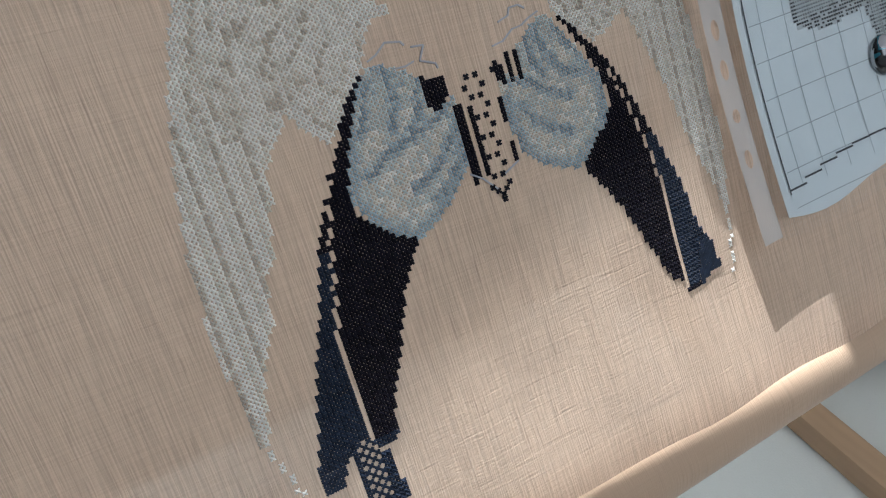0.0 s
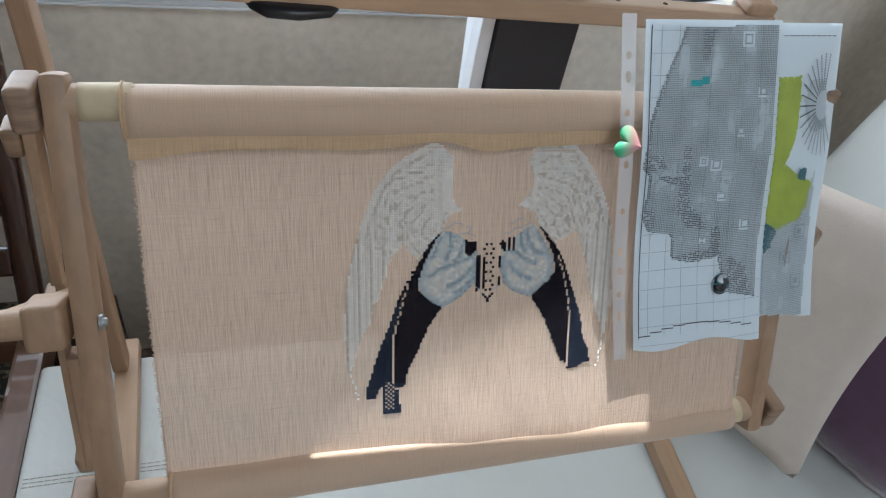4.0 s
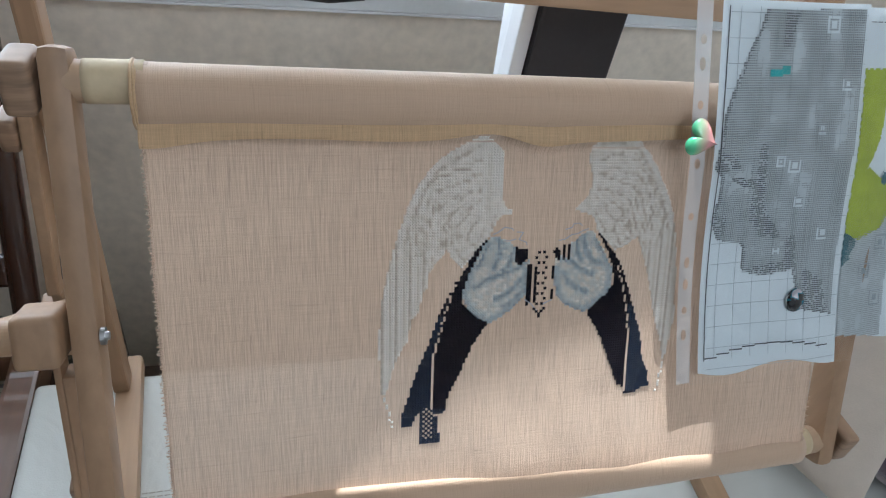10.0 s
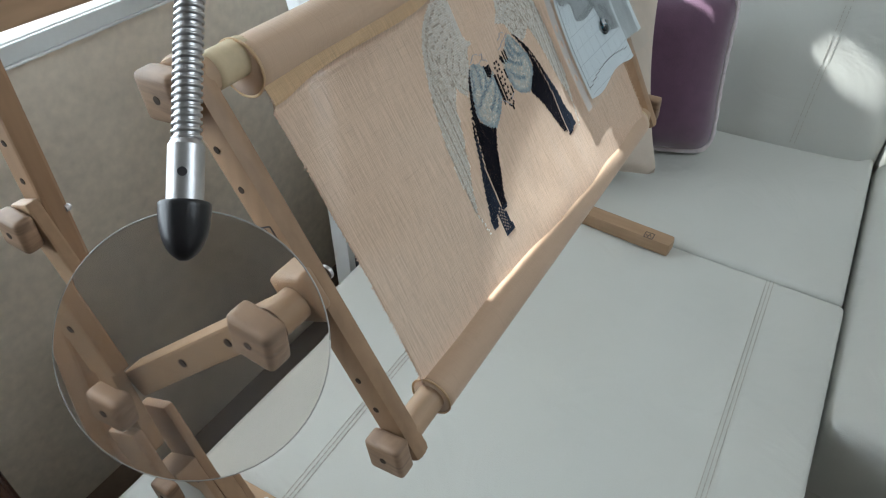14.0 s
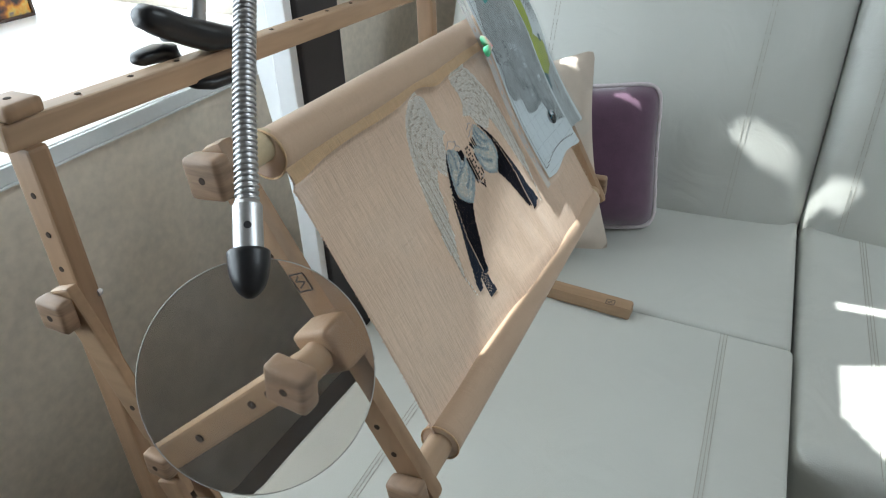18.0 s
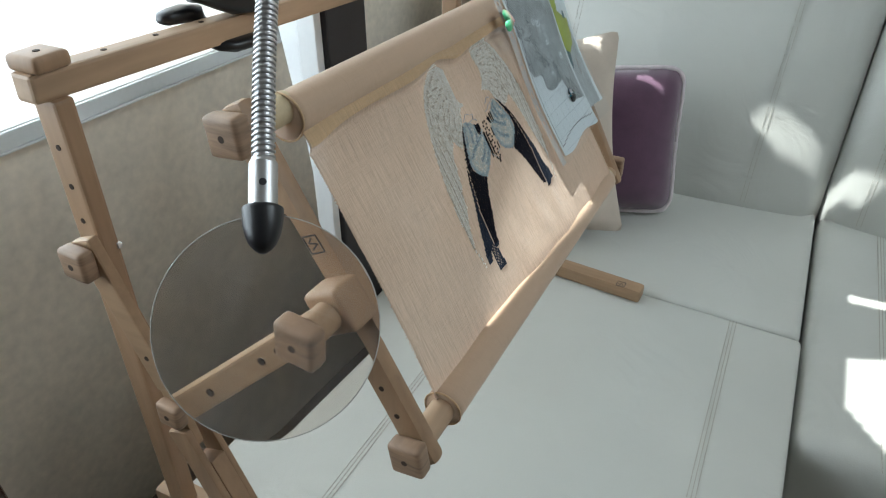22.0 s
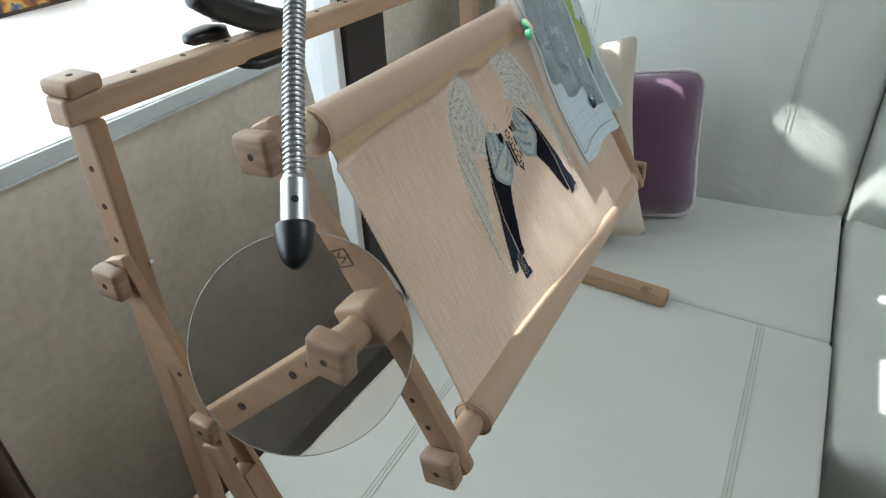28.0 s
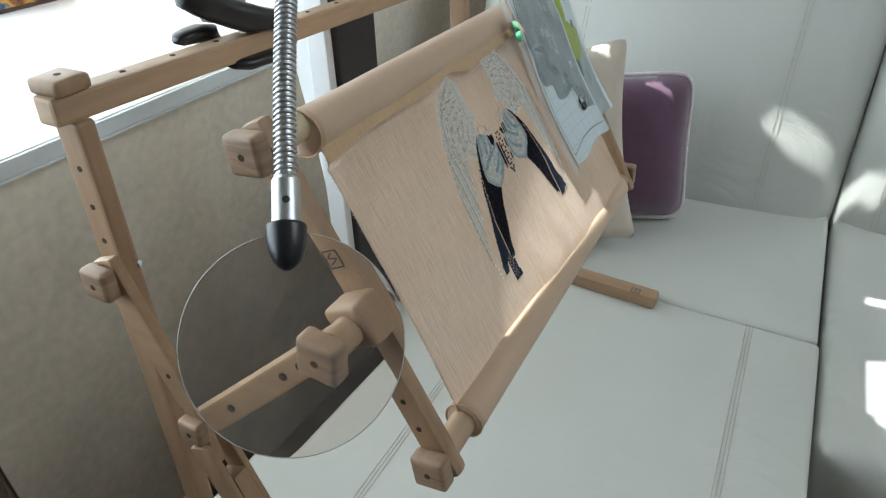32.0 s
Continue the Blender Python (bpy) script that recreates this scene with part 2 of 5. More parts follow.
def hazed(m, amount):
    """A faint pale veil with fine wipe marks; reflection haze put into the colour."""
    n, l = m.node_tree.nodes, m.node_tree.links
    veil, mix, t, mp, co, ramp = (n.new("ShaderNodeBsdfDiffuse"), n.new("ShaderNodeMixShader"), n.new("ShaderNodeTexNoise"), n.new("ShaderNodeMapping"),
                                  n.new("ShaderNodeTexCoord"), n.new("ShaderNodeMapRange"))
    veil.inputs[0].default_value = (0.80, 0.80, 0.80, 1)
    mp.inputs["Scale"].default_value, mp.inputs["Rotation"].default_value = (14, 60, 14), (0.4, 0.7, 0.9)
    t.inputs["Scale"].default_value, t.inputs["Detail"].default_value = 1.0, 5.0
    ramp.inputs[1].default_value, ramp.inputs[2].default_value = 0.35, 0.75
    ramp.inputs[3].default_value, ramp.inputs[4].default_value = 0.4 * amount, 1.9 * amount
    l.new(co.outputs["Object"], mp.inputs[0])
    l.new(mp.outputs[0], t.inputs[0])
    l.new(t.outputs[0], ramp.inputs[0])
    l.new(ramp.outputs[0], mix.inputs[0])
    l.new(n["Principled BSDF"].outputs[0], mix.inputs[1])
    l.new(veil.outputs[0], mix.inputs[2])
    l.new(mix.outputs[0], n["Material Output"].inputs[0])


hazed(lens_glass, 0.030)


def film_material():
    """Thin clear plastic film."""
    m = bpy.data.materials.new("film")
    m.use_nodes = True
    n, l = m.node_tree.nodes, m.node_tree.links
    tr, gl, mix = n.new("ShaderNodeBsdfTransparent"), n.new("ShaderNodeBsdfGlossy"), n.new("ShaderNodeMixShader")
    gl.inputs["Roughness"].default_value = 0.12
    lw = n.new("ShaderNodeFresnel")
    lw.inputs[0].default_value = 1.5
    l.new(lw.outputs[0], mix.inputs[0])
    l.new(tr.outputs[0], mix.inputs[1])
    l.new(gl.outputs[0], mix.inputs[2])
    l.new(mix.outputs[0], n["Material Output"].inputs[0])
    return m


film_clear = film_material()


# flat discs for bored holes, the shade inside put into the dark colour
bore_shade = material("bore_shade", (0.045, 0.028, 0.018), 0.9, 0.2, 60, 0.0, 300)

# ---- building helpers ----
def part(name, bm, mat, parent=None, label="", smooth=False):
    if smooth:
        # round faces shade smooth, true corners stay crisp
        for f in bm.faces:
            f.smooth = True
        for e in bm.edges:
            if len(e.link_faces) == 2 and e.calc_face_angle(0) > 0.85:
                e.smooth = False
    me = bpy.data.meshes.new(name)
    bm.to_mesh(me)
    bm.free()
    me.materials.append(mat)
    ob = new(name, me)
    ob.parent = parent
    return tagged(ob, label)


def thing(name, label, category, at=(0, 0, 0), group="", kind=""):
    ob = new(name)
    ob.empty_display_size = 0.02
    ob.location = at
    bpy.context.view_layer.update()
    return tagged(ob, label, category, group, kind)


def under(ob, parent):
    """Hang ob under parent, keeping its place."""
    ob.parent = parent
    ob.matrix_parent_inverse = Matrix.Translation(-parent.location)
    return ob


def box(bm, size, m=Matrix(), bevel=0.0, seg=2):
    r = bmesh.ops.create_cube(bm, size=1.0)
    vs = r["verts"]
    for v in vs:
        v.co = Vector((v.co.x * size[0], v.co.y * size[1], v.co.z * size[2]))
    if bevel:
        es = list({e for v in vs for e in v.link_edges})
        b = bmesh.ops.bevel(bm, geom=es, offset=bevel, segments=seg, affect="EDGES", profile=0.6)
        vs = list({v for f in b["faces"] for v in f.verts} | {v for v in vs if v.is_valid})
    for v in vs:
        v.co = m @ v.co
    return vs


def span(bm, a, b, w, d, up=(0, 0, 1), bevel=0.002, extra=0.0):
    """A bar from a to b; w across (along up x way), d along up."""
    a, b = Vector(a), Vector(b)
    way = (b - a).normalized()
    side = way.cross(Vector(up)).normalized()
    top = side.cross(way)
    m = Matrix((side, top, way)).transposed().to_4x4()
    m.translation = (a + b) / 2
    return box(bm, (w, d, (b - a).length + 2 * extra), m, bevel)


def rod(bm, a, b, r, seg=24, r2=None):
    a, b = Vector(a), Vector(b)
    m = (b - a).to_track_quat("Z", "Y").to_matrix().to_4x4()
    m.translation = (a + b) / 2
    return bmesh.ops.create_cone(bm, cap_ends=True, segments=seg, radius1=r, radius2=r if r2 is None else r2, depth=(b - a).length, matrix=m)["verts"]


def tube(bm, pts, radius, seg=12, ring=None):
    """A tube along points; radius may be a function of the share of the way."""
    rows = []
    pts = [Vector(p) for p in pts]
    for i, p in enumerate(pts):
        way = (pts[min(i + 1, len(pts) - 1)] - pts[max(i - 1, 0)]).normalized()
        s = way.cross(Vector((0.31, 0.87, 0.38))).normalized()
        t = way.cross(s)
        r = radius(i / (len(pts) - 1)) if callable(radius) else radius
        rows.append([bm.verts.new(p + r * (math.cos(a) * s + math.sin(a) * t)) for a in [2 * math.pi * k / seg for k in range(seg)]])
    for a, b in zip(rows, rows[1:]):
        for k in range(seg):
            bm.faces.new((a[k], a[(k + 1) % seg], b[(k + 1) % seg], b[k]))
    bm.faces.new(rows[0][::-1])
    bm.faces.new(rows[-1])


def curve_points(ctrl, n):
    """Catmull-Rom through control points."""
    c = [Vector(p) for p in ctrl]
    c = [2 * c[0] - c[1]] + c + [2 * c[-1] - c[-2]]
    out = []
    for i in range(len(c) - 3):
        for k in range(n):
            t = k / n
            out.append(0.5 * ((2 * c[i + 1]) + (c[i + 2] - c[i]) * t + (2 * c[i] - 5 * c[i + 1] + 4 * c[i + 2] - c[i + 3]) * t * t + (3 * c[i + 1] - c[i] - 3 * c[i + 2] + c[i + 3]) * t ** 3))
    out.append(c[-2])
    return out


# ---- room ----
FLOOR = -0.46
WALL_Y = 0.800


def slab(name, lo, hi, mat, label, category, bevel=0.0):
    bm = bmesh.new()
    c = [(a + b) / 2 for a, b in zip(lo, hi)]
    box(bm, [b - a for a, b in zip(lo, hi)], Matrix.Translation(c), bevel)
    return tagged(part(name, bm, mat), label, category, kind="structure")


slab("floor", (-3.0, -3.0, FLOOR - 0.1), (1.42, 0.9, FLOOR), floor_tile, "dark brown tiled floor in shade behind the sofa", "floor")
STEP = -0.29
slab("floor_step", (-3.0, -0.4, FLOOR), (-0.2165, WALL_Y, STEP), granite, "raised brown speckled terrazzo step beside the sofa", "floor", 0.004)
slab("ceiling", (-3.0, -3.0, 3.6), (1.42, 0.9, 3.7), ceiling_paint, "plain white ceiling", "ceiling")


def pierced(name, x0, x1, z0, z1, y0, y1, holes, mat, label):
    """A wall in the x-z plane with rectangular openings cut through it."""
    xs = sorted({x0, x1, *[v for h in holes for v in h[:2]]})
    zs = sorted({z0, z1, *[v for h in holes for v in h[2:]]})
    nx, nz = len(xs) - 1, len(zs) - 1
    solid = np.zeros((nx + 2, nz + 2), bool)
    solid[1:-1, 1:-1] = True
    cx, cz = (np.array(xs[1:]) + xs[:-1]) / 2, (np.array(zs[1:]) + zs[:-1]) / 2
    for h in holes:
        solid[1:-1, 1:-1] &= ~np.outer((h[0] < cx) & (cx < h[1]), (h[2] < cz) & (cz < h[3]))
    verts, faces = [], []

    def quad(*pts):
        faces.append(tuple(range(len(verts), len(verts) + 4)))
        verts.extend(pts)

    for j in range(nz):
        za, zb = zs[j], zs[j + 1]
        i = 0
        while i < nx:
            if not solid[i + 1, j + 1]:
                i += 1
                continue
            k = i
            while k + 1 < nx and solid[k + 2, j + 1]:
                k += 1
            xa, xb = xs[i], xs[k + 1]
            quad((xa, y0, za), (xb, y0, za), (xb, y0, zb), (xa, y0, zb))
            quad((xa, y1, zb), (xb, y1, zb), (xb, y1, za), (xa, y1, za))
            quad((xa, y0, zb), (xa, y1, zb), (xa, y1, za), (xa, y0, za))
            quad((xb, y0, za), (xb, y1, za), (xb, y1, zb), (xb, y0, zb))
            i = k + 1
        for i in range(nx):
            if solid[i + 1, j + 1] and not solid[i + 1, j]:
                quad((xs[i], y0, za), (xs[i], y1, za), (xs[i + 1], y1, za), (xs[i + 1], y0, za))
            if solid[i + 1, j + 1] and not solid[i + 1, j + 2]:
                quad((xs[i], y0, zb), (xs[i + 1], y0, zb), (xs[i + 1], y1, zb), (xs[i], y1, zb))
    me = bpy.data.meshes.new(name)
    me.from_pydata(verts, [], faces)
    me.materials.append(mat)
    return tagged(new(name, me), label, "wall", kind="structure")


# openings worked back from the sun patch on the cloth, fading to one side
cloth_sun_gap = []
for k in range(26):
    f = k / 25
    cloth_sun_gap.append((round(-0.002 + 0.011 * k, 4), round(0.009 + 0.011 * k, 4), round(1.909 - 0.027 * (2 * f - f * f), 4), round(1.940 + 0.034 * f, 4)))

# crescent and rounded openings shaped to cast the sofa's sun patches, row by row
back_sun_gap = []
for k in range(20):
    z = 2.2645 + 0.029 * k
    back_sun_gap.append((round(float(np.interp(z, (2.25, 2.36, 2.56, 2.707, 2.83), (0.826, 0.812, 0.808, 0.785, 0.793))), 4),
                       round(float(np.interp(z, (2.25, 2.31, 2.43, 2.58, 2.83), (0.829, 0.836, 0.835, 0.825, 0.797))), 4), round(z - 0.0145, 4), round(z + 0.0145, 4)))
seat_sun_gap = []
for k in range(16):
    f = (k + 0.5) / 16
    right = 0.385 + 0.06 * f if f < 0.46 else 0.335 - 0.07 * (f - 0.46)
    seat_sun_gap.append((round(0.285 - 0.105 * math.sin(min(1, 1.5 * f) * math.pi / 2), 4), round(right, 4), round(2.665 + 0.027 * k, 4), round(2.692 + 0.027 * k, 4)))

# wall under and beside the window; above, an added unseen mask shapes the sun
pierced("wall_north", -3.0, 1.42, FLOOR, 1.6, WALL_Y, 0.90, [(-2.2, 0.80, 0.275, 1.35)], plaster, "beige textured plaster wall with a wide window niche")
pierced("sun_mask_wall", -3.0, 1.42, 1.6, 3.6, WALL_Y, WALL_Y + 0.008,
        [*cloth_sun_gap, *back_sun_gap, *seat_sun_gap, (0.530, 0.550, 2.66, 3.02), (0.692, 0.745, 2.91, 3.09), (0.703, 0.713, 1.835, 1.960), (0.713, 0.718, 1.860, 1.920), (0.617, 0.634, 1.710, 1.800)],
        ceiling_paint, "unseen upper wall, its openings shaped to cast the sun patches")
slab("wall_east", (1.32, -3.0, FLOOR), (1.42, WALL_Y, 3.6), plaster, "beige plaster wall behind the sofa", "wall")
slab("wall_south", (-3.0, -3.1, FLOOR), (3.0, -3.0, 3.6), ceiling_paint, "plain light wall", "wall")
slab("wall_west", (-3.1, -3.0, FLOOR), (-3.0, 3.0, 3.6), low_bounce, "unseen west wall, darkened to cut the light it bounces", "wall")
slab("niche_side", (0.80, 0.90, 0.262), (0.90, 1.50, 1.45), plaster, "plastered side of the window niche", "wall")
slab("niche_top", (-2.3, 0.90, 1.35), (0.80, 1.50, 1.45), ceiling_paint, "plastered head of the window niche", "wall")
slab("window_sill", (-2.2, 0.790, 0.277), (0.796, 1.50, 0.299), sill_stone, "wide white window sill in bright daylight", "sill", 0.003)
slab("sill_nosing", (-2.2, 0.784, 0.2752), (0.796, 0.7895, 0.2975), sill_edge_shade, "front edge of the window sill, shade put into its bluish grey colour", "sill", 0.002)
slab("sill_lip", (-2.2, 0.782, 0.2712), (0.796, 0.7885, 0.2750), white_paint, "narrow pale moulding under the sill edge", "trim", 0.002)

bm = bmesh.new()
box(bm, (3.2, 0.01, 1.3), Matrix.Translation((-0.75, 1.62, 0.85)))
day = bpy.data.materials.new("daylight")
day.use_nodes = True
dn = day.node_tree.nodes
em = dn.new("ShaderNodeEmission")
em.inputs[0].default_value, em.inputs[1].default_value = (0.93, 0.97, 1.0, 1), 2.0
day.node_tree.links.new(em.outputs[0], dn["Material Output"].inputs[0])
tagged(part("backdrop", bm, day), "bright overexposed daylight outside the window", "backdrop", kind="structure")


def area_lamp(name, at, target, w, h, power, colour=(0.95, 0.98, 1.0)):
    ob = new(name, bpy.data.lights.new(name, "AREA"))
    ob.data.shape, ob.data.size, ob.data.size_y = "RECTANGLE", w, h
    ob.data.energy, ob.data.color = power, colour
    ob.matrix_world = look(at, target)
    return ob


area_lamp("window_daylight", (-0.7, 1.42, 0.80), (-0.5, 0.0, 0.55), 2.6, 1.0, 5.5)
# added fill lamp inside the room; no balcony or window stands behind it
area_lamp("front_fill", (0.70, -1.90, 2.20), (0.2, 0.1, 0.3), 1.2, 1.6, 11.0)

# ---- sofa ----
sofa = thing("corner_sofa", "white leather corner sofa with a pulled-out flat section", "sofa", (0.3, 0.1, FLOOR))


def cushion(name, x0, x1, y0, y1, z0, z1, r, parent, puff=0.004, label="", seg=5):
    """A padded block with round edges and a slightly swollen top."""
    bm = bmesh.new()
    c = Vector(((x0 + x1) / 2, (y0 + y1) / 2, (z0 + z1) / 2))
    box(bm, (x1 - x0, y1 - y0, z1 - z0), Matrix.Translation(c), r, seg)
    ob = part(name, bm, leather, None, label, True)
    return under(ob, sofa)


def stitch_line(name, a, b, parent, up=(0, 0, 1), gap=0.0045, n=3):
    """A raised strip of seams: parallel stitched grooves."""
    a, b, u = Vector(a), Vector(b), Vector(up)
    way = (b - a).normalized()
    side = way.cross(u).normalized()
    for k in range(n):
        o = side * gap * (k - (n - 1) / 2)
        bm = bmesh.new()
        count = int((b - a).length / 0.007)
        for i in range(count):
            p = a + o + way * (0.0035 + 0.007 * i)
            span(bm, p - way * 0.0026, p + way * 0.0026, 0.0009, 0.0009, u, 0)
        under(part(name, bm, thread), parent)


cushion("pull_out_section", -0.218, 0.503, -0.165, 0.434, -0.20, 0.0, 0.010, sofa)
cushion("pull_out_base", -0.208, 0.503, -0.160, 0.424, FLOOR + 0.04, -0.203, 0.006, sofa)
cushion("seat_cushion", 0.506, 0.925, -0.163, 0.60, -0.20, 0.0, 0.016, sofa)
cushion("seat_cushion", 0.292, 0.925, -0.95, -0.168, -0.14, 0.003, 0.034, sofa, seg=8)
cushion("seat_base", 0.31, 1.2, -0.95, -0.173, FLOOR + 0.04, -0.123, 0.01, sofa)
cushion("seat_base", 0.509, 1.2, -0.170, 0.60, FLOOR + 0.04, -0.205, 0.01, sofa)


def back_x(y, z, y0, y1):
    """The swollen face of a back cushion between y0 and y1."""
    u, v = min(1, max(0, (y - y0) / (y1 - y0))), (z + 0.03) / 0.62
    return 0.897 + 0.34 * max(0, z) - 0.0175 * math.sin(math.pi * v) ** 0.8 - 0.042 * math.sin(math.pi * u) ** 0.6 * (1 - 0.45 * v)


def backrest(name, y0, y1, wrinkle):
    """A leaning back cushion, bulged, with creases near its top."""
    bm = bmesh.new()
    ny, nz = 28, 26
    rows = []
    for j in range(nz + 1):
        v = j / nz
        row = []
        for i in range(ny + 1):
            u = i / ny
            y = y0 + (y1 - y0) * u
            z = -0.03 + 0.62 * v
            edge = min(u, 1 - u) * (y1 - y0)
            x = back_x(y, z, y0, y1)
            x += 0.020 * math.exp(-edge / 0.012) + 0.03 * math.exp(-(0.59 - z) / 0.02)
            x += 0.004 * wrinkle * math.exp(-((edge - 0.05) / 0.05) ** 2) * math.sin(26 * z + 30 * y) * (v ** 2)
            row.append(bm.verts.new((x, y, z)))
        rows.append(row)
    front = [f for f in (bm.faces.new((a[i], b[i], b[i + 1], a[i + 1])) for a, b in zip(rows, rows[1:]) for i in range(ny))]
    ex = bmesh.ops.extrude_face_region(bm, geom=front)
    for v in ex["geom"]:
        if isinstance(v, bmesh.types.BMVert):
            v.co.x = 1.17
    bmesh.ops.recalc_face_normals(bm, faces=bm.faces)
    return under(part(name, bm, leather, None, "", True), sofa)


BACKS = ((-0.164, 0.60), (-0.95, -0.167))
backrest("back_cushion", *BACKS[0], 1.0)
backrest("back_cushion", *BACKS[1], 1.0)
stitch_line("seam", (0.500, -0.069, 0.0004), (-0.213, -0.076, 0.0004), sofa)
stitch_line("seam", (-0.213, 0.285, 0.0004), (0.500, 0.285, 0.0004), sofa)


def back_seam(y):
    """Two stitched rows that follow the swelling of a back cushion."""
    def at(z):
        return Vector((back_x(y, z, *BACKS[0 if y > -0.166 else 1]) - 0.0015, y, z))
    for k in range(12):
        z0, z1 = 0.01 + 0.045 * k, 0.01 + 0.045 * (k + 1)
        stitch_line("seam", at(z0), at(z1), sofa, (-1, 0, 0.34), 0.0075, 2)


back_seam(-0.030)
back_seam(-0.230)
back_seam(0.36)
stitch_line("seam", (0.29, -0.268, 0.0034), (0.88, -0.268, 0.0034), sofa)

# ---- pillows ----


def frame_of(at, right, up):
    """A matrix at a place with its x to the right and its z up."""
    z, x = Vector(up).normalized(), Vector(right)
    x = (x - x.dot(z) * z).normalized()
    m = Matrix((x, z.cross(x), z)).transposed().to_4x4()
    m.translation = at
    return m


def pillow(name, w, h, d, mat, label, m, piping=True, corner=8, waist=0.05):
    root = thing(name, label, "pillow", m.translation)
    root.matrix_world = m
    bm = bmesh.new()
    n = 26
    for side in (-1, 1):
        rows = []
        for j in range(n + 1):
            row = []
            for i in range(n + 1):
                u, v = 2 * i / n - 1, 2 * j / n - 1
                round_off = (abs(u) ** corner + abs(v) ** corner + 1e-12) ** (-1 / corner) * max(abs(u), abs(v), 1e-9 ** 0.5)
                u, v = u * round_off, v * round_off
                pinch = 1 - waist * (1 - v * v) * abs(u) ** 3
                pinch2 = 1 - waist * (1 - u * u) * abs(v) ** 3
                t = max(0.0, 1 - (abs(u) ** corner + abs(v) ** corner)) ** 0.6 * max(0.0, (1 - 0.5 * u ** 4) * (1 - 0.5 * v ** 4))
                x, z = w / 2 * u * pinch, h / 2 * v * pinch2
                t += 0.05 * noise.noise(Vector((x * 14, z * 14, side))) * t
                row.append(bm.verts.new((x, side * d / 2 * t, z)))
            rows.append(row)
        for a, b in zip(rows, rows[1:]):
            for i in range(n):
                bm.faces.new((a[i], a[i + 1], b[i + 1], b[i]))
    bmesh.ops.remove_doubles(bm, verts=bm.verts, dist=0.0004)
    bmesh.ops.recalc_face_normals(bm, faces=bm.faces)
    part("cover", bm, mat, root, "", True)
    if piping:
        bm = bmesh.new()
        pts = []
        for k in range(160):
            a = 2 * math.pi * k / 160
            c, s = math.cos(a), math.sin(a)
            q = (abs(c) ** 8 + abs(s) ** 8) ** (-1 / 8)
            u, v = c * q, s * q
            x = w / 2 * u * (1 - 0.05 * (1 - v * v) * abs(u) ** 3)
            z = h / 2 * v * (1 - 0.05 * (1 - u * u) * abs(v) ** 3)
            pts.append((x * 1.01, 0.0015 * math.sin(k * 1.3), z * 1.01))
        tube(bm, pts + [pts[0]], 0.0046, 8)
        part("piping", bm, piping_cloth, root, "pale fluffy piping", True)
    return root


pillow("purple_pillow", 0.262, 0.265, 0.095, purple, "plum purple velvet pillow with pale piping against the sofa back",
       frame_of((0.742, 0.219, 0.132), (0.447, -0.894, 0), (0.277, 0.139, 0.95)))
pillow("beige_pillow", 0.34, 0.34, 0.055, beige_cloth, "beige linen cushion standing on one corner behind the embroidery frame",
       frame_of((0.597, 0.329, 0.160), (0.437, -0.888, 0.115), (0.236, 0.239, 0.942)), False, 26, 0.10)

# ---- embroidery frame on its stand ----
SLOPE = Vector((0, 0.574, 1.0)).normalized()
FRONT = Vector((0, -SLOPE.z, SLOPE.y))
LOW, HIGH = Vector((0, 0.1465, 0.2105)), Vector((0, 0.2815, 0.4507))     # middles of the two cloth rolls
TOP = Vector((0, 0.2830, 0.4572))                                       # axis of the upper roller
DROP = 0.013                                                             # the upper roller runs down a little to one end
X0, X1 = -0.078, 0.468                                                   # middles of the side bars


def fold_line(x):
    dips = 0.0042 * math.exp(-((x - 0.196) / 0.020) ** 2) + 0.0040 * math.exp(-((x + 0.036) / 0.022) ** 2)
    return 0.4972 - dips + 0.0032 * math.exp(-((x - 0.158) / 0.022) ** 2) + 0.0008 * math.sin(47 * x)


def cloth_wave(x, s):
    """Slight undulations of the stretched cloth, and the raised layer under the roll."""
    v = min(1.0, max(0.0, (s - 0.247) / 0.275))
    w = 0.0005 * math.sin(58 * x + 3 * noise.noise(Vector((x * 5, s * 3, 0)))) * math.sin(math.pi * v) ** 0.5
    # the left part leans back above the lower roller, shaped to take less sun
    side = 1 / (1 + math.exp(-(x - 0.145) / 0.026))
    w -= 0.0065 * (1 - side) * min(1.0, max(0.0, (0.375 - s) / 0.12)) ** 1.3
    # soft upright swells towards the lower roll, placed and shaped to form the sun streaks
    reach = 0.062 + sum(a * math.exp(-((min(x, 0.326) - c) / r) ** 2) for a, c, r in ((0.030, 0.166, 0.011), (0.036, 0.229, 0.013), (0.032, 0.271, 0.010), (0.046, 0.326, 0.017)))
    f = min(1.0, max(0.0, (s - 0.254) / reach))
    w += (0.0012 + 0.0042 * side) * (1 - f * f * (3 - 2 * f)) + (0.0005 * math.sin(72 * x + 0.8) - 0.0010) * math.exp(-((s - 0.250) / 0.032) ** 2)
    w -= 0.0016 * math.exp(-((s - fold_line(x) + 0.0032) / 0.0018) ** 2)
    return w + 0.0034 / (1 + math.exp(-(s - fold_line(x)) / 0.0011))


def cloth_point(x, s, lift=0.0):
    """A point of the stretched cloth: x along the rollers, s up the slope."""
    lift += cloth_wave(x, s)
    return Vector((x, 0.0168 - 0.0047 * x, 0)) + SLOPE * s + FRONT * lift


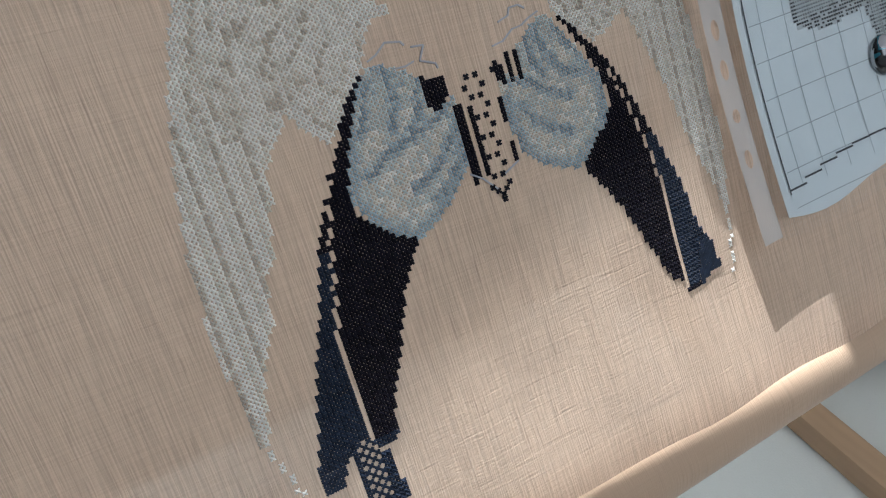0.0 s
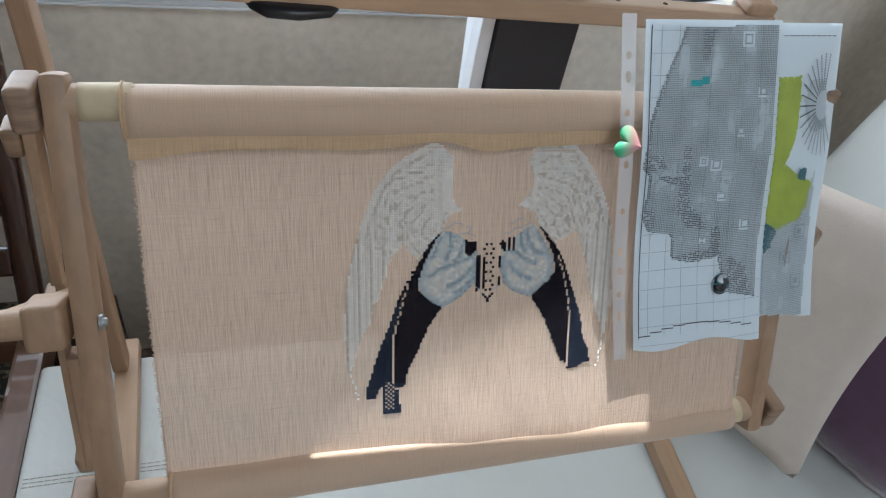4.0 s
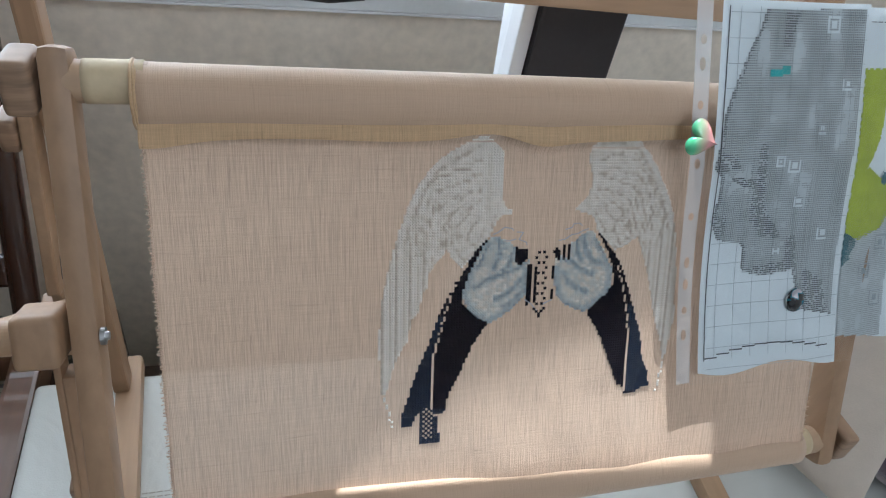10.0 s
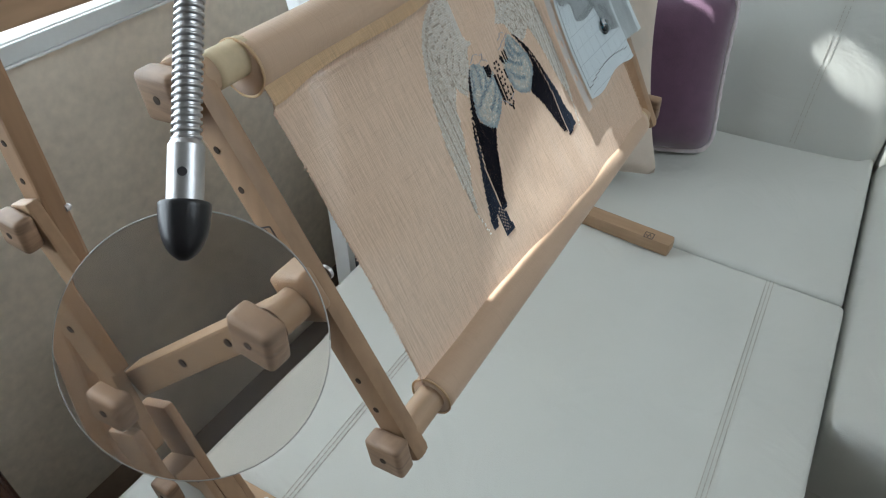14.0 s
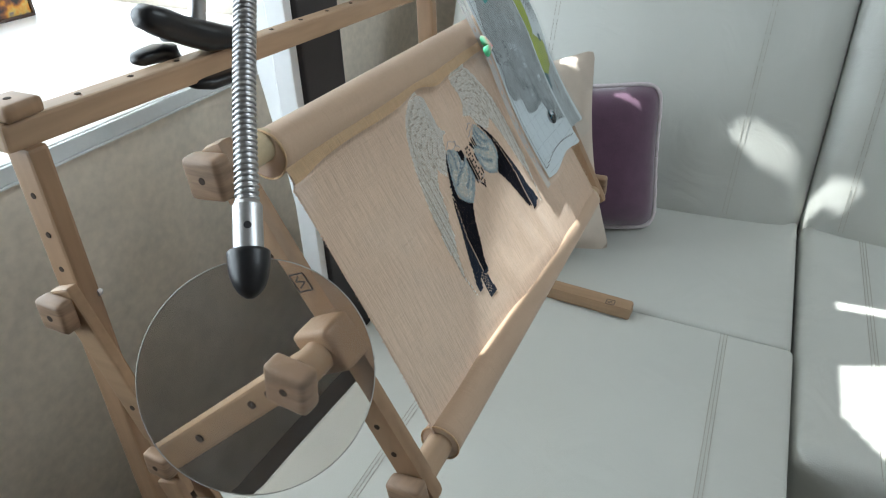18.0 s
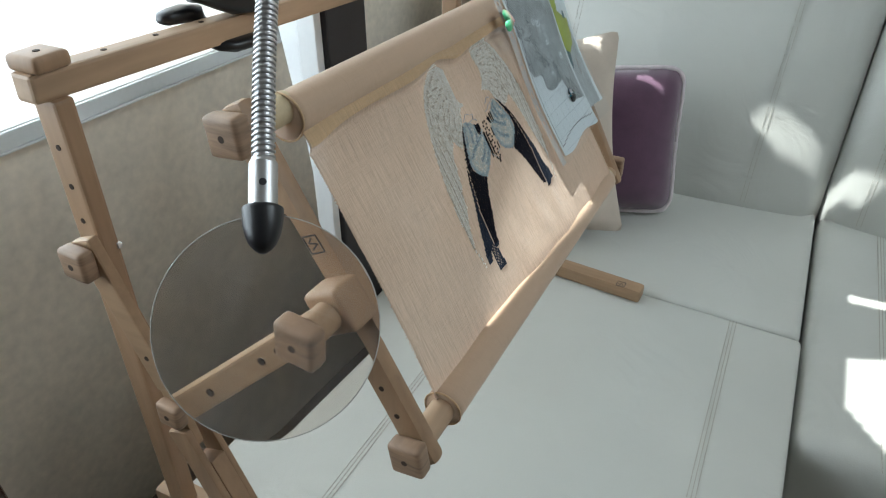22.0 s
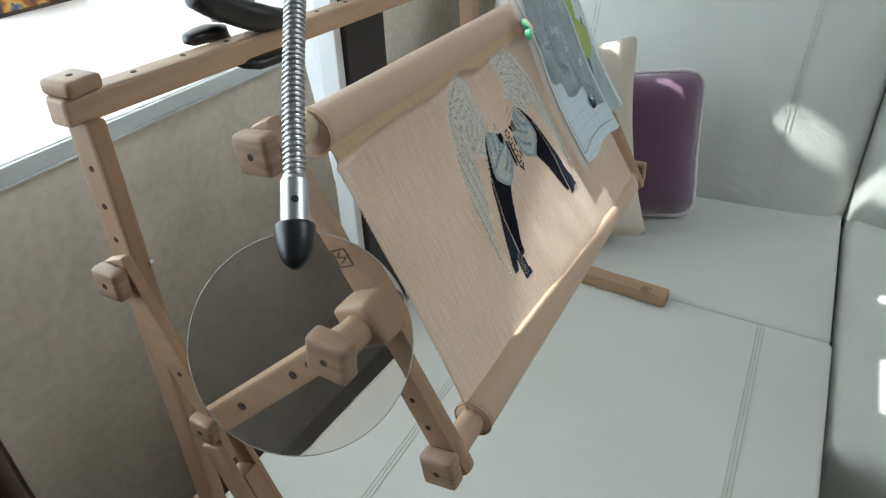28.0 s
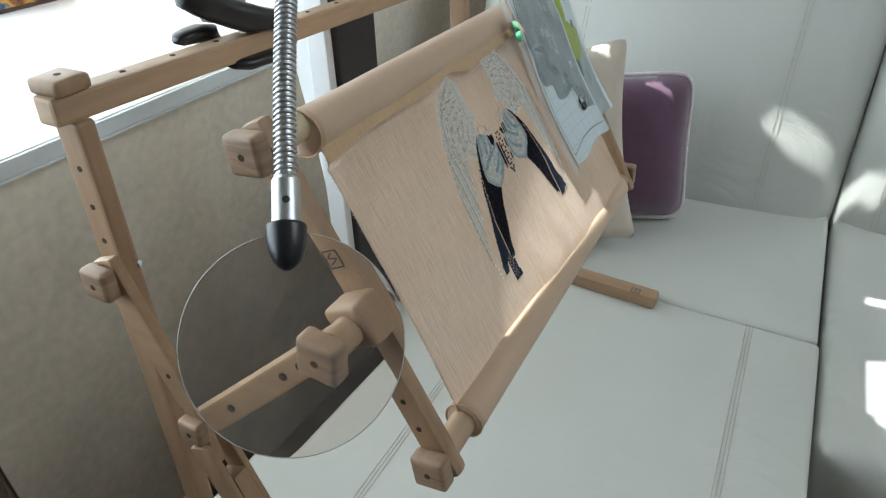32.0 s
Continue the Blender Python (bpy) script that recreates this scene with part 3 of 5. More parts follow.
def knob(parent, centre, axis, w=0.027, t=0.015, mat=beech_end_shaded, name="knob"):
    """A square wooden nut with round corners and a dark disc for a small bored hole."""
    axis = Vector(axis).normalized()
    m = axis.to_track_quat("Z", "Y").to_matrix().to_4x4()
    m.translation = centre
    m = m @ pose(0, 0, 0, 0, 0, random.uniform(-14, 14))
    bm = bmesh.new()
    box(bm, (w, w, t), m, 0.0045, 3)
    k = under(part(name, bm, mat, None, "", True), parent)
    bm = bmesh.new()
    rod(bm, m @ Vector((0, 0, t / 2 - 0.001)), m @ Vector((0, 0, t / 2 + 0.0003)), 0.0026, 14)
    h = part("hole", bm, bore_shade)
    h.parent = k
    return k


def holes(parent, pts, axis, r=0.0024):
    for p in pts:
        bm = bmesh.new()
        a = Vector(axis).normalized()
        rod(bm, Vector(p) - a * 0.0005, Vector(p) + a * 0.0004, r, 12)
        under(part("peg_hole", bm, bore_shade), parent)


stand = thing("embroidery_stand", "beech scroll frame stand for embroidery standing on the sofa", "stand", (0.19, 0.25, 0.0))
for x, out in ((X0, -1), (X1, 1)):
    bm = bmesh.new()
    span(bm, Vector((x, *LOW.yz)) - SLOPE * 0.02, Vector((x, *TOP.yz)) + SLOPE * 0.018, 0.0165, 0.024, FRONT, 0.006)
    under(part("side_bar", bm, beech, None, "", True), stand)
    bm = bmesh.new()
    rod(bm, (x - out * 0.0080, 0.2085, 0.337), (x - out * 0.0105, 0.2085, 0.337), 0.0052, 20)
    rod(bm, (x - out * 0.0100, 0.2085, 0.337), (x - out * 0.0125, 0.2085, 0.337), 0.0026, 14)
    under(part("bolt", bm, steel, None, "chrome bolt end", True), stand)
    for c in (LOW, TOP):
        knob(stand, Vector((x + out * 0.0175, *c.yz)), (out, 0, 0), 0.030, 0.016)
    holes(stand, [Vector((x + out * 0.0083, *(LOW + (HIGH - LOW) * k).yz)) for k in (0.12, 0.22, 0.78, 0.88)], (out, 0, 0))
for c, nm in ((LOW, "lower_roller"), (TOP, "upper_roller")):
    bm = bmesh.new()
    drop = DROP if c is TOP else 0.0
    for xa, xb, r in ((X0, -0.034, 0.0115), (-0.034, 0.430, 0.0070), (0.430, X1, 0.0115)):
        rod(bm, (xa, c.y, c.z - drop * (xa - X0)), (xb, c.y, c.z - drop * (xb - X0)), r, 28)
    under(part(nm, bm, beech_x, None, "", True), stand)


def rail_z(x):
    """The top rail sags a little towards its far end."""
    return 0.4722 - 0.031 * x


for x, out in ((-0.125, -1), (0.505, 1)):
    # foot, rear upright and the sliding brace between them
    bm = bmesh.new()
    span(bm, (x - out * 0.022, 0.067, 0.0115), (x - out * 0.004, 0.445, 0.0115), 0.026, 0.022, (0, 0, 1), 0.005)
    under(part("foot", bm, beech_y, None, "", True), stand)
    bm = bmesh.new()
    span(bm, (x, 0.4085, 0.02), (x - out * 0.003, 0.421, rail_z(x) - 0.0098), 0.016, 0.025, (0, 1, 0), 0.003)
    under(part("upright", bm, beech), stand)
    # a forked lower brace: two cheeks round the slide, solid towards its foot
    bm = bmesh.new()
    span(bm, (x + out * 0.0115, 0.284, 0.026), (x + out * 0.0115, 0.334, 0.146), 0.0156, 0.0255, (0, 1, 0), 0.001)
    under(part("brace", bm, beech), stand)
    for inner in (0.0005, 0.0225):
        bm = bmesh.new()
        span(bm, (x + out * inner, 0.285, 0.026), (x + out * inner, 0.350, 0.182), 0.0065, 0.026, (0, 1, 0), 0.002)
        under(part("brace_cheek", bm, beech), stand)
    bm = bmesh.new()
    span(bm, (x + out * 0.0135, 0.3575, 0.222), (x + out * 0.0135, 0.4125, 0.358), 0.010, 0.025, (0, 1, 0), 0.002)
    span(bm, (x + out * 0.0135, 0.3450, 0.160), (x + out * 0.0135, 0.3640, 0.236), 0.0084, 0.016, (0, 1, 0), 0.002)
    under(part("brace_slide", bm, beech_y), stand)
    knob(stand, (x + out * 0.0265, 0.407, 0.344), (out, 0, 0), 0.027, 0.014)
    knob(stand, (x + out * 0.0235, 0.293, 0.026), (out, 0, 0))
    knob(stand, (x + out * 0.0265, 0.380, 0.022), (out, 0, 0))
    for yy, zz in ((0.4055, 0.341), (0.28, 0.045)):
        bm = bmesh.new()
        rod(bm, (x - out * 0.007, yy, zz), (x - out * 0.010, yy, zz), 0.0028, 16)
        rod(bm, (x - out * 0.009, yy, zz), (x - out * 0.0115, yy, zz), 0.0016, 12)
        under(part("bolt", bm, steel, None, "small chrome bolt end"), stand)
    holes(stand, [(x + out * 0.0081 - out * 0.003 * (z - 0.02) / 0.46, 0.4085 + 0.0125 * (z - 0.02) / 0.46, z) for z in (0.277, 0.307, 0.368, 0.398, 0.430)] + [(x + out * 0.0187, 0.371, 0.254), (x + out * 0.0260, 0.316, 0.1)], (out, 0, 0))
    # pivot block on the side bar, rounded arm end and its nut
    py, pz = (0.2085, 0.341) if out < 0 else (0.232, 0.350)
    near = 1.0 if out < 0 else 0.66
    bx = X0 - 0.0215 if out < 0 else X1 + 0.0165
    bm = bmesh.new()
    box(bm, (0.0235 * near, 0.031, 0.031), Matrix.Translation((bx, py, pz)) @ pose(0, 0, 0, -30), 0.0045, 3)
    under(part("pivot_block", bm, beech, None, "", True), stand)
    ax = bx + out * 0.0205 * near
    bm = bmesh.new()
    rod(bm, (ax - out * 0.0085 * near, py, pz), (ax + out * 0.0085 * near, py, pz), 0.0102, 32)
    span(bm, (ax, py, pz), (x + out * 0.001, 0.352, 0.205), 0.0150 * near, 0.0190, (0, 0, 1), 0.002)
    under(part("arm", bm, beech_y), stand)
    bm = bmesh.new()
    rod(bm, (ax + out * 0.0084 * near, py, pz), (ax + out * 0.0104 * near, py, pz), 0.0075, 24)
    under(part("washer", bm, steel, None, "chrome washer"), stand)
    knob(stand, (ax + out * 0.0185 * near, py, pz), (out, 0, 0), 0.0295 * near, 0.0155 * near)
    knob(stand, (x + out * 0.0215, 0.354, 0.200), (out, 0, 0), 0.025, 0.013)
    way = Vector((0, 0.352 - py, 0.205 - pz)).normalized()
    reach = Vector((x + out * 0.001, 0.352, 0.205)) - Vector((ax, py, pz))
    holes(stand, [Vector((ax + out * (0.0075 * near + 0.0005), py, pz)) + reach * k for k in (0.20, 0.30, 0.62)], (out, 0, 0), 0.0028)
    # burnt-in maker's mark: a small square with a scribble
    for mark_at, side, top, nrm in ((Vector((x - out * (0.0207 if out < 0 else 0.028), 0.100, 0.0228)), Vector((0, 1, 0)), Vector((1, 0, 0)), Vector((0, 0, 1))),
                                    (Vector((X0 - 0.0086 if out < 0 else X1 + 0.0086, *(LOW + (HIGH - LOW) * 0.66).yz)), SLOPE, FRONT, Vector((out, 0, 0)))):
        bm = bmesh.new()
        q = 0.0062
        for p0, p1 in (((-q, -q), (q, -q)), ((q, -q), (q, q)), ((q, q), (-q, q)), ((-q, q), (-q, -q)), ((-q * 0.6, -q * 0.5), (0, q * 0.6)), ((0, q * 0.6), (q * 0.2, -q * 0.6)), ((q * 0.2, -q * 0.6), (q * 0.7, q * 0.1))):
            span(bm, mark_at + side * p0[0] + top * p0[1], mark_at + side * p1[0] + top * p1[1], 0.0010, 0.0003, nrm, 0)
        under(part("maker_mark", bm, charcoal, None, "small burnt-in square mark"), stand)
bm = bmesh.new()
span(bm, (-0.139, 0.424, rail_z(-0.139)), (0.530, 0.424, rail_z(0.530)), 0.021, 0.021, (0, 0, 1), 0.003)
under(part("top_rail", bm, beech_x), stand)
holes(stand, [(x, 0.424, rail_z(x) + 0.0106) for x in (-0.07, -0.02, 0.03, 0.16, 0.21, 0.26, 0.31, 0.36, 0.41)], (0, 0, 1))
for x in (-0.1215, 0.509):
    knob(stand, (x, 0.424, rail_z(x) + 0.0164), (0, 0, 1), 0.030, 0.0120, beech)

# ---- linen ----
linen_cloth = thing("linen_cloth", "natural linen cloth wound on the rollers with a half-stitched winged costume", "cloth", (0.19, 0.2, 0.2))
CX0, CX1 = -0.040, 0.436
bm = bmesh.new()
nx, ns = 96, 120
S0, S1 = 0.247, 0.522
rows = []
for j in range(ns + 1):
    row = []
    for i in range(nx + 1):
        x = CX0 + (CX1 - CX0) * i / nx
        s = S0 + (S1 - S0) * j / ns
        wob = 0.0012 * noise.noise(Vector((s * 30, 5, 0))) if i in (0, nx) else 0
        row.append(bm.verts.new(cloth_point(x + wob, s)))
    rows.append(row)
for a, b in zip(rows, rows[1:]):
    for i in range(nx):
        bm.faces.new((a[i], a[i + 1], b[i + 1], b[i]))
under(part("stretched_cloth", bm, linen, None, "", True), linen_cloth)


def roll_of_cloth(name, axis, r, x0, x1, seed, drop=0.0):
    bm = bmesh.new()
    rings = []
    n = 60
    for i in range(n + 1):
        x = x0 + (x1 - x0) * i / n
        ring = []
        for k in range(40):
            a = 2 * math.pi * k / 40
            q = r * (1 + 0.025 * noise.noise(Vector((x * 6, math.cos(a) * 1.2 + seed, math.sin(a) * 1.2))))
            ring.append(bm.verts.new((x, axis.y + q * math.cos(a), axis.z - drop * (x - X0) + q * math.sin(a))))
        rings.append(ring)
    for a, b in zip(rings, rings[1:]):
        for k in range(40):
            bm.faces.new((a[k], b[k], b[(k + 1) % 40], a[(k + 1) % 40]))
    for ring, rev in ((rings[0], 1), (rings[-1], -1)):
        bm.faces.new(ring[::rev])
    return under(part(name, bm, linen_roll_shaded, None, "", True), linen_cloth)


roll_of_cloth("upper_roll", HIGH, 0.0180, CX0 - 0.002, CX1, 1, DROP)
roll_of_cloth("lower_roll", LOW, 0.0170, CX0 + 0.002, CX1 + 0.004, 7)

# strip under the upper roll; light through the cloth is put into its tone
bm = bmesh.new()
rows = []
for j in range(9):
    rows.append([bm.verts.new(cloth_point(CX0 - 0.0012 + (CX1 - CX0 + 0.002) * i / 140, fold_line(CX0 + (CX1 - CX0) * i / 140) + 0.0016 + (0.0150 - 0.0012 * noise.noise(Vector((i * 0.1, 3, 0)))) * j / 8, 0.0009 + 0.0024 * math.sin(math.pi * (1 - j / 8) * 0.5))) for i in range(141)])
for a, b in zip(rows, rows[1:]):
    for i in range(140):
        bm.faces.new((a[i], a[i + 1], b[i + 1], b[i]))
under(part("backlit_strip", bm, linen_warm, None, "strip of cloth under the roll, backlight put into its yellowish tone, with a wavy crease", True), linen_cloth)


def frayed_edge(name, x, out, s0, s1, count):
    """Short loose thread ends along a raw cloth edge."""
    bm = bmesh.new()
    for k in range(count):
        s = s0 + (s1 - s0) * (k + random.random()) / count
        p = cloth_point(x - out * 0.0015, s, 0.0004)
        q = p + Vector((out * random.uniform(0.0016, 0.0034), 0, 0)) + SLOPE * random.uniform(-0.0016, 0.0016) + FRONT * random.uniform(-0.0004, 0.0012)
        span(bm, p, q, 0.0004, 0.0004, FRONT, 0)
    return under(tagged(part(name, bm, linen), "frayed thread ends", kind="stuff"), linen_cloth)


frayed_edge("frayed_edge", CX0, -1, 0.25, 0.515, 300)
frayed_edge("frayed_edge", CX1, 1, 0.25, 0.515, 160)
# raw collars where the cloth is wound up
for c, r, xx in ((LOW, 0.0172, CX0 + 0.003), (HIGH, 0.0186, CX0 - 0.001)):
    bm = bmesh.new()
    for k in range(3):
        ring = [(xx + 0.0011 * k - 0.001 + 0.0006 * noise.noise(Vector((j * 0.5, k * 3.0, r * 900))), c.y + (r - 0.0008 * k) * math.cos(2 * math.pi * j / 40), c.z + (r - 0.0008 * k) * math.sin(2 * math.pi * j / 40)) for j in range(41)]
        tube(bm, ring, 0.0009, 6)
    under(part("raw_collar", bm, linen_warm, None, "rolled raw edge of the cloth", True), linen_cloth)
tape_paper = material("tape_paper", (0.58, 0.47, 0.30), 0.6, 0.08, 60, 0.05, 300)
for c, xa, xb in ((TOP, -0.066, -0.036), (LOW, 0.436, 0.452)):
    bm = bmesh.new()
    tube(bm, [(xa + (xb - xa) * k / 6, c.y, c.z) for k in range(7)], 0.0119, 28)
    under(part("tape", bm, tape_paper, None, "pale yellow tape round the roller end", True), stand)

# ---- pattern sheets in a punched sleeve ----
sleeve = thing("sheet_protector", "clear punched sleeve holding printed stitch charts, pinned to the cloth roll", "sleeve", (0.42, 0.25, 0.3))


SHEET = [Vector(p) for p in ((0.2860, 0.298, 0.519), (0.485, 0.304, 0.521), (0.3090, 0.1725, 0.281), (0.513, 0.176, 0.285))]


def sheet_point(u, v, lift=0.0):
    """u across from the punched edge, v down from the top, in metres."""
    a, b = u / 0.226, v / 0.289
    p = (SHEET[0] * (1 - a) + SHEET[1] * a) * (1 - b) + (SHEET[2] * (1 - a) + SHEET[3] * a) * b
    sag = 0.004 * math.sin(a * 3.0) * (0.4 + 0.6 * b) + 0.0015 * math.sin(9 * a + 3 * b)
    return p + FRONT * (0.003 + sag + lift) + Vector((0, 0.006 * math.sin(math.pi * min(1, max(0, (b - 0.4) / 0.6))), 0))


def sheet(name, u0, u1, v0, v1, lift, mat, thick=0.0003, parent=sleeve, label=""):
    bm = bmesh.new()
    n = 16
    rows = []
    for j in range(n + 1):
        rows.append([bm.verts.new(sheet_point(u0 + (u1 - u0) * i / n, v0 + (v1 - v0) * j / n + 0.004 * math.sin(i * 0.5) * (j / n) ** 4, lift)) for i in range(n + 1)])
    for a, b in zip(rows, rows[1:]):
        for i in range(n):
            bm.faces.new((a[i], b[i], b[i + 1], a[i + 1]))
    return under(part(name, bm, mat, None, label, True), parent)


sheet("chart", 0.021, 0.1555, 0.004, 0.283, 0.0015, paper)
sheet("chart", 0.090, 0.222, 0.006, 0.270, 0.0005, paper)
sheet("film", 0.0, 0.226, -0.001, 0.289, 0.0030, film_clear)

# ---- dark panel behind the frame ----
panel = thing("dark_panel", "tall charcoal panel with a bright white edge standing behind the sofa", "panel", (0.31, 0.47, FLOOR))
bm = bmesh.new()
span(bm, (0.305, 0.4625, FLOOR), (0.319, 0.4975, 0.75), 0.086, 0.030, (0, 1, 0), 0.003)
under(part("board", bm, charcoal), panel)
bm = bmesh.new()
span(bm, (0.2540, 0.4685, FLOOR), (0.2680, 0.5035, 0.75), 0.014, 0.028, (0, 1, 0), 0.002)
under(part("edge_strip", bm, white_paint), panel)
# the white shell behind it swells out towards the top
bm = bmesh.new()
rows = []
for z, deep in ((0.20, 0.002), (0.27, 0.010), (0.33, 0.020), (0.40, 0.031), (0.48, 0.041), (0.58, 0.048), (0.75, 0.052)):
    xs, ys = 0.2540 + 0.014 * (z - FLOOR) / 1.21, 0.4685 + 0.035 * (z - FLOOR) / 1.21 + 0.0145
    rows.append([bm.verts.new(p) for p in ((xs - 0.006, ys, z), (xs + 0.05, ys, z), (xs + 0.05, ys + deep, z), (xs - 0.002, ys + deep, z))])
for a, b in zip(rows, rows[1:]):
    for k in range(4):
        bm.faces.new((a[k], a[(k + 1) % 4], b[(k + 1) % 4], b[k]))
bm.faces.new(rows[0][::-1])
bm.faces.new(rows[-1])
under(part("back_shell", bm, white_paint, None, "curved white shell"), panel)

# ---- magnifier on a gooseneck ----
magnifier = thing("magnifier_lamp", "round clear magnifier on a chrome gooseneck clamped to the stand", "magnifier", (0.07, 0.424, 0.49))
LC, LN, LR = Vector((-0.1930, 0.1775, 0.4066)), Vector((-0.626, -0.439, 0.644)).normalized(), 0.0614
bm = bmesh.new()
m = LN.to_track_quat("Z", "Y").to_matrix().to_4x4()
m.translation = LC
# pale ring along the lens edge; its glint is put into the colour
rim_glint = material("rim_glint", (0.55, 0.55, 0.53), 0.2, 0.04, 60, 0.0, 300)
CURVE, rim = 0.60, 0.0010
prof = [(LR * k / 14, rim + math.sqrt(CURVE ** 2 - (LR * k / 14) ** 2) - math.sqrt(CURVE ** 2 - LR ** 2)) for k in range(15)]
rings = []
for sgn in (1, -1):
    for r, h in (prof if sgn > 0 else prof[::-1]):
        rings.append([bm.verts.new(m @ Vector((r * math.cos(a), r * math.sin(a), sgn * h))) for a in [2 * math.pi * k / 72 for k in range(72)]] if r > 0 else [bm.verts.new(m @ Vector((0, 0, sgn * h)))])
for a, b in zip(rings, rings[1:]):
    for k in range(72):
        q = (k + 1) % 72
        if len(a) == 1:
            bm.faces.new((a[0], b[k], b[q]))
        elif len(b) == 1:
            bm.faces.new((a[k], b[0], a[q]))
        else:
            bm.faces.new((a[k], b[k], b[q], a[q]))
bmesh.ops.recalc_face_normals(bm, faces=bm.faces)
for e in bm.edges:
    if len(e.link_faces) == 2 and e.calc_face_angle(0) > 1.0:
        e.smooth = False
for f in bm.faces:
    f.smooth = True
under(part("lens", bm, lens_glass, None, "thick clear round lens"), magnifier)
bm = bmesh.new()
tube(bm, [m @ Vector((LR * math.cos(a), LR * math.sin(a), 0)) for a in [2 * math.pi * k / 96 for k in range(97)]], 0.00038, 8)
under(part("lens_rim", bm, rim_glint, None, "thin ring round the lens, the edge's glint put into its pale colour", True), magnifier)
NECK = Vector((0.62, 0.40, 0.675)).normalized()
base = Vector((-0.1568, 0.2013, 0.4655))
bm = bmesh.new()
tube(bm, [base - NECK * (0.034 - 0.025 * k / 14) for k in range(15)] + [base - NECK * 0.0082], lambda t: 0.0114 * math.sqrt(max(0.03, 1 - (1 - t) ** 2.6)) * (1 if t < 0.96 else 0.93), 28)
under(part("cap", bm, black_plastic, None, "rounded black plastic cap gripping the lens", True), magnifier)
bm = bmesh.new()
rod(bm, base - NECK * 0.008, base + NECK * 0.017, 0.0081, 28)
rod(bm, base + NECK * 0.017, base + NECK * 0.020, 0.0081, 28, 0.0064)
under(part("ferrule", bm, steel, None, "", True), magnifier)
bm = bmesh.new()
screw = Vector((-0.53, -0.53, 0.66))
screw = (screw - screw.dot(NECK) * NECK).normalized()
rod(bm, base + NECK * 0.004 + screw * 0.0072, base + NECK * 0.004 + screw * 0.0084, 0.0021, 14)
under(part("set_screw", bm, charcoal), magnifier)
neck = curve_points([base + NECK * 0.017, (-0.1095, 0.2310, 0.520), (-0.0730, 0.2520, 0.560), (-0.0367, 0.2727, 0.600), (0.004, 0.300, 0.642), (0.050, 0.345, 0.672), (0.082, 0.400, 0.650), (0.082, 0.424, 0.595), (0.072, 0.424, 0.535)], 60)
bm = bmesh.new()
tube(bm, neck, 0.0057, 14)
under(part("neck_core", bm, steel, None, "", True), magnifier)
bm = bmesh.new()
fine_neck = curve_points(neck[::6], 60)
spiral, total = [], 0.0
for i, p in enumerate(fine_neck[:-1]):
    way = (fine_neck[i + 1] - p)
    total += way.length
    w = way.normalized()
    s = w.cross(Vector((0.31, 0.87, 0.38))).normalized()
    t = w.cross(s)
    a = total / 0.0033 * 2 * math.pi
    spiral.append(p + 0.0059 * (math.cos(a) * s + math.sin(a) * t))
tube(bm, spiral, 0.00098, 6)
under(part("neck_coil", bm, steel, None, "", True), magnifier)


def loft(bm, stations, seg=20):
    """A smooth body through oval stations: (centre, half width, half height, up)."""
    rows = []
    pts = [Vector(q[0]) for q in stations]
    for i, (c, w, h, up) in enumerate(stations):
        way = (pts[min(i + 1, len(pts) - 1)] - pts[max(i - 1, 0)]).normalized()
        side = way.cross(Vector(up)).normalized()
        top = side.cross(way)
        row = []
        for k in range(seg):
            a = 2 * math.pi * k / seg
            cx, sx = math.cos(a), math.sin(a)
            q = (abs(cx) ** 3 + abs(sx) ** 3) ** (-1 / 3)
            row.append(bm.verts.new(pts[i] + side * w * q * cx + top * h * q * sx))
        rows.append(row)
    for a, b in zip(rows, rows[1:]):
        for k in range(seg):
            bm.faces.new((a[k], a[(k + 1) % seg], b[(k + 1) % seg], b[k]))
    bm.faces.new(rows[0][::-1])
    bm.faces.new(rows[-1])


UP = (0, 0, 1)
bm = bmesh.new()
loft(bm, [((0.1135, 0.4180, 0.4830), 0.005, 0.003, UP), ((0.1080, 0.4180, 0.4850), 0.013, 0.0065, UP), ((0.0940, 0.4180, 0.4880), 0.0170, 0.0090, UP), ((0.0780, 0.4190, 0.4915), 0.0180, 0.0110, UP), ((0.0650, 0.4200, 0.4950), 0.0170, 0.0130, UP),
          ((0.0530, 0.4220, 0.5000), 0.0140, 0.0125, UP), ((0.0400, 0.4250, 0.5065), 0.0130, 0.0120, UP), ((0.0240, 0.4280, 0.5155), 0.0140, 0.0120, UP), ((0.0110, 0.4300, 0.5225), 0.0130, 0.0100, UP), ((0.0050, 0.4310, 0.5255), 0.006, 0.004, UP)])
under(part("upper_jaw", bm, black_plastic, None, "black plastic spring clamp jaw with its handle", True), magnifier)
bm = bmesh.new()
loft(bm, [((0.1080, 0.4200, 0.4585), 0.005, 0.002, UP), ((0.1010, 0.4200, 0.4570), 0.013, 0.0048, UP), ((0.0760, 0.4200, 0.4565), 0.0175, 0.0062, UP), ((0.0530, 0.4210, 0.4575), 0.0175, 0.0062, UP), ((0.0420, 0.4240, 0.4595), 0.012, 0.005, UP), ((0.0350, 0.4260, 0.4610), 0.005, 0.002, UP)])
under(part("lower_jaw", bm, black_plastic, None, "flat black clamp pad under the rail", True), magnifier)
bm = bmesh.new()
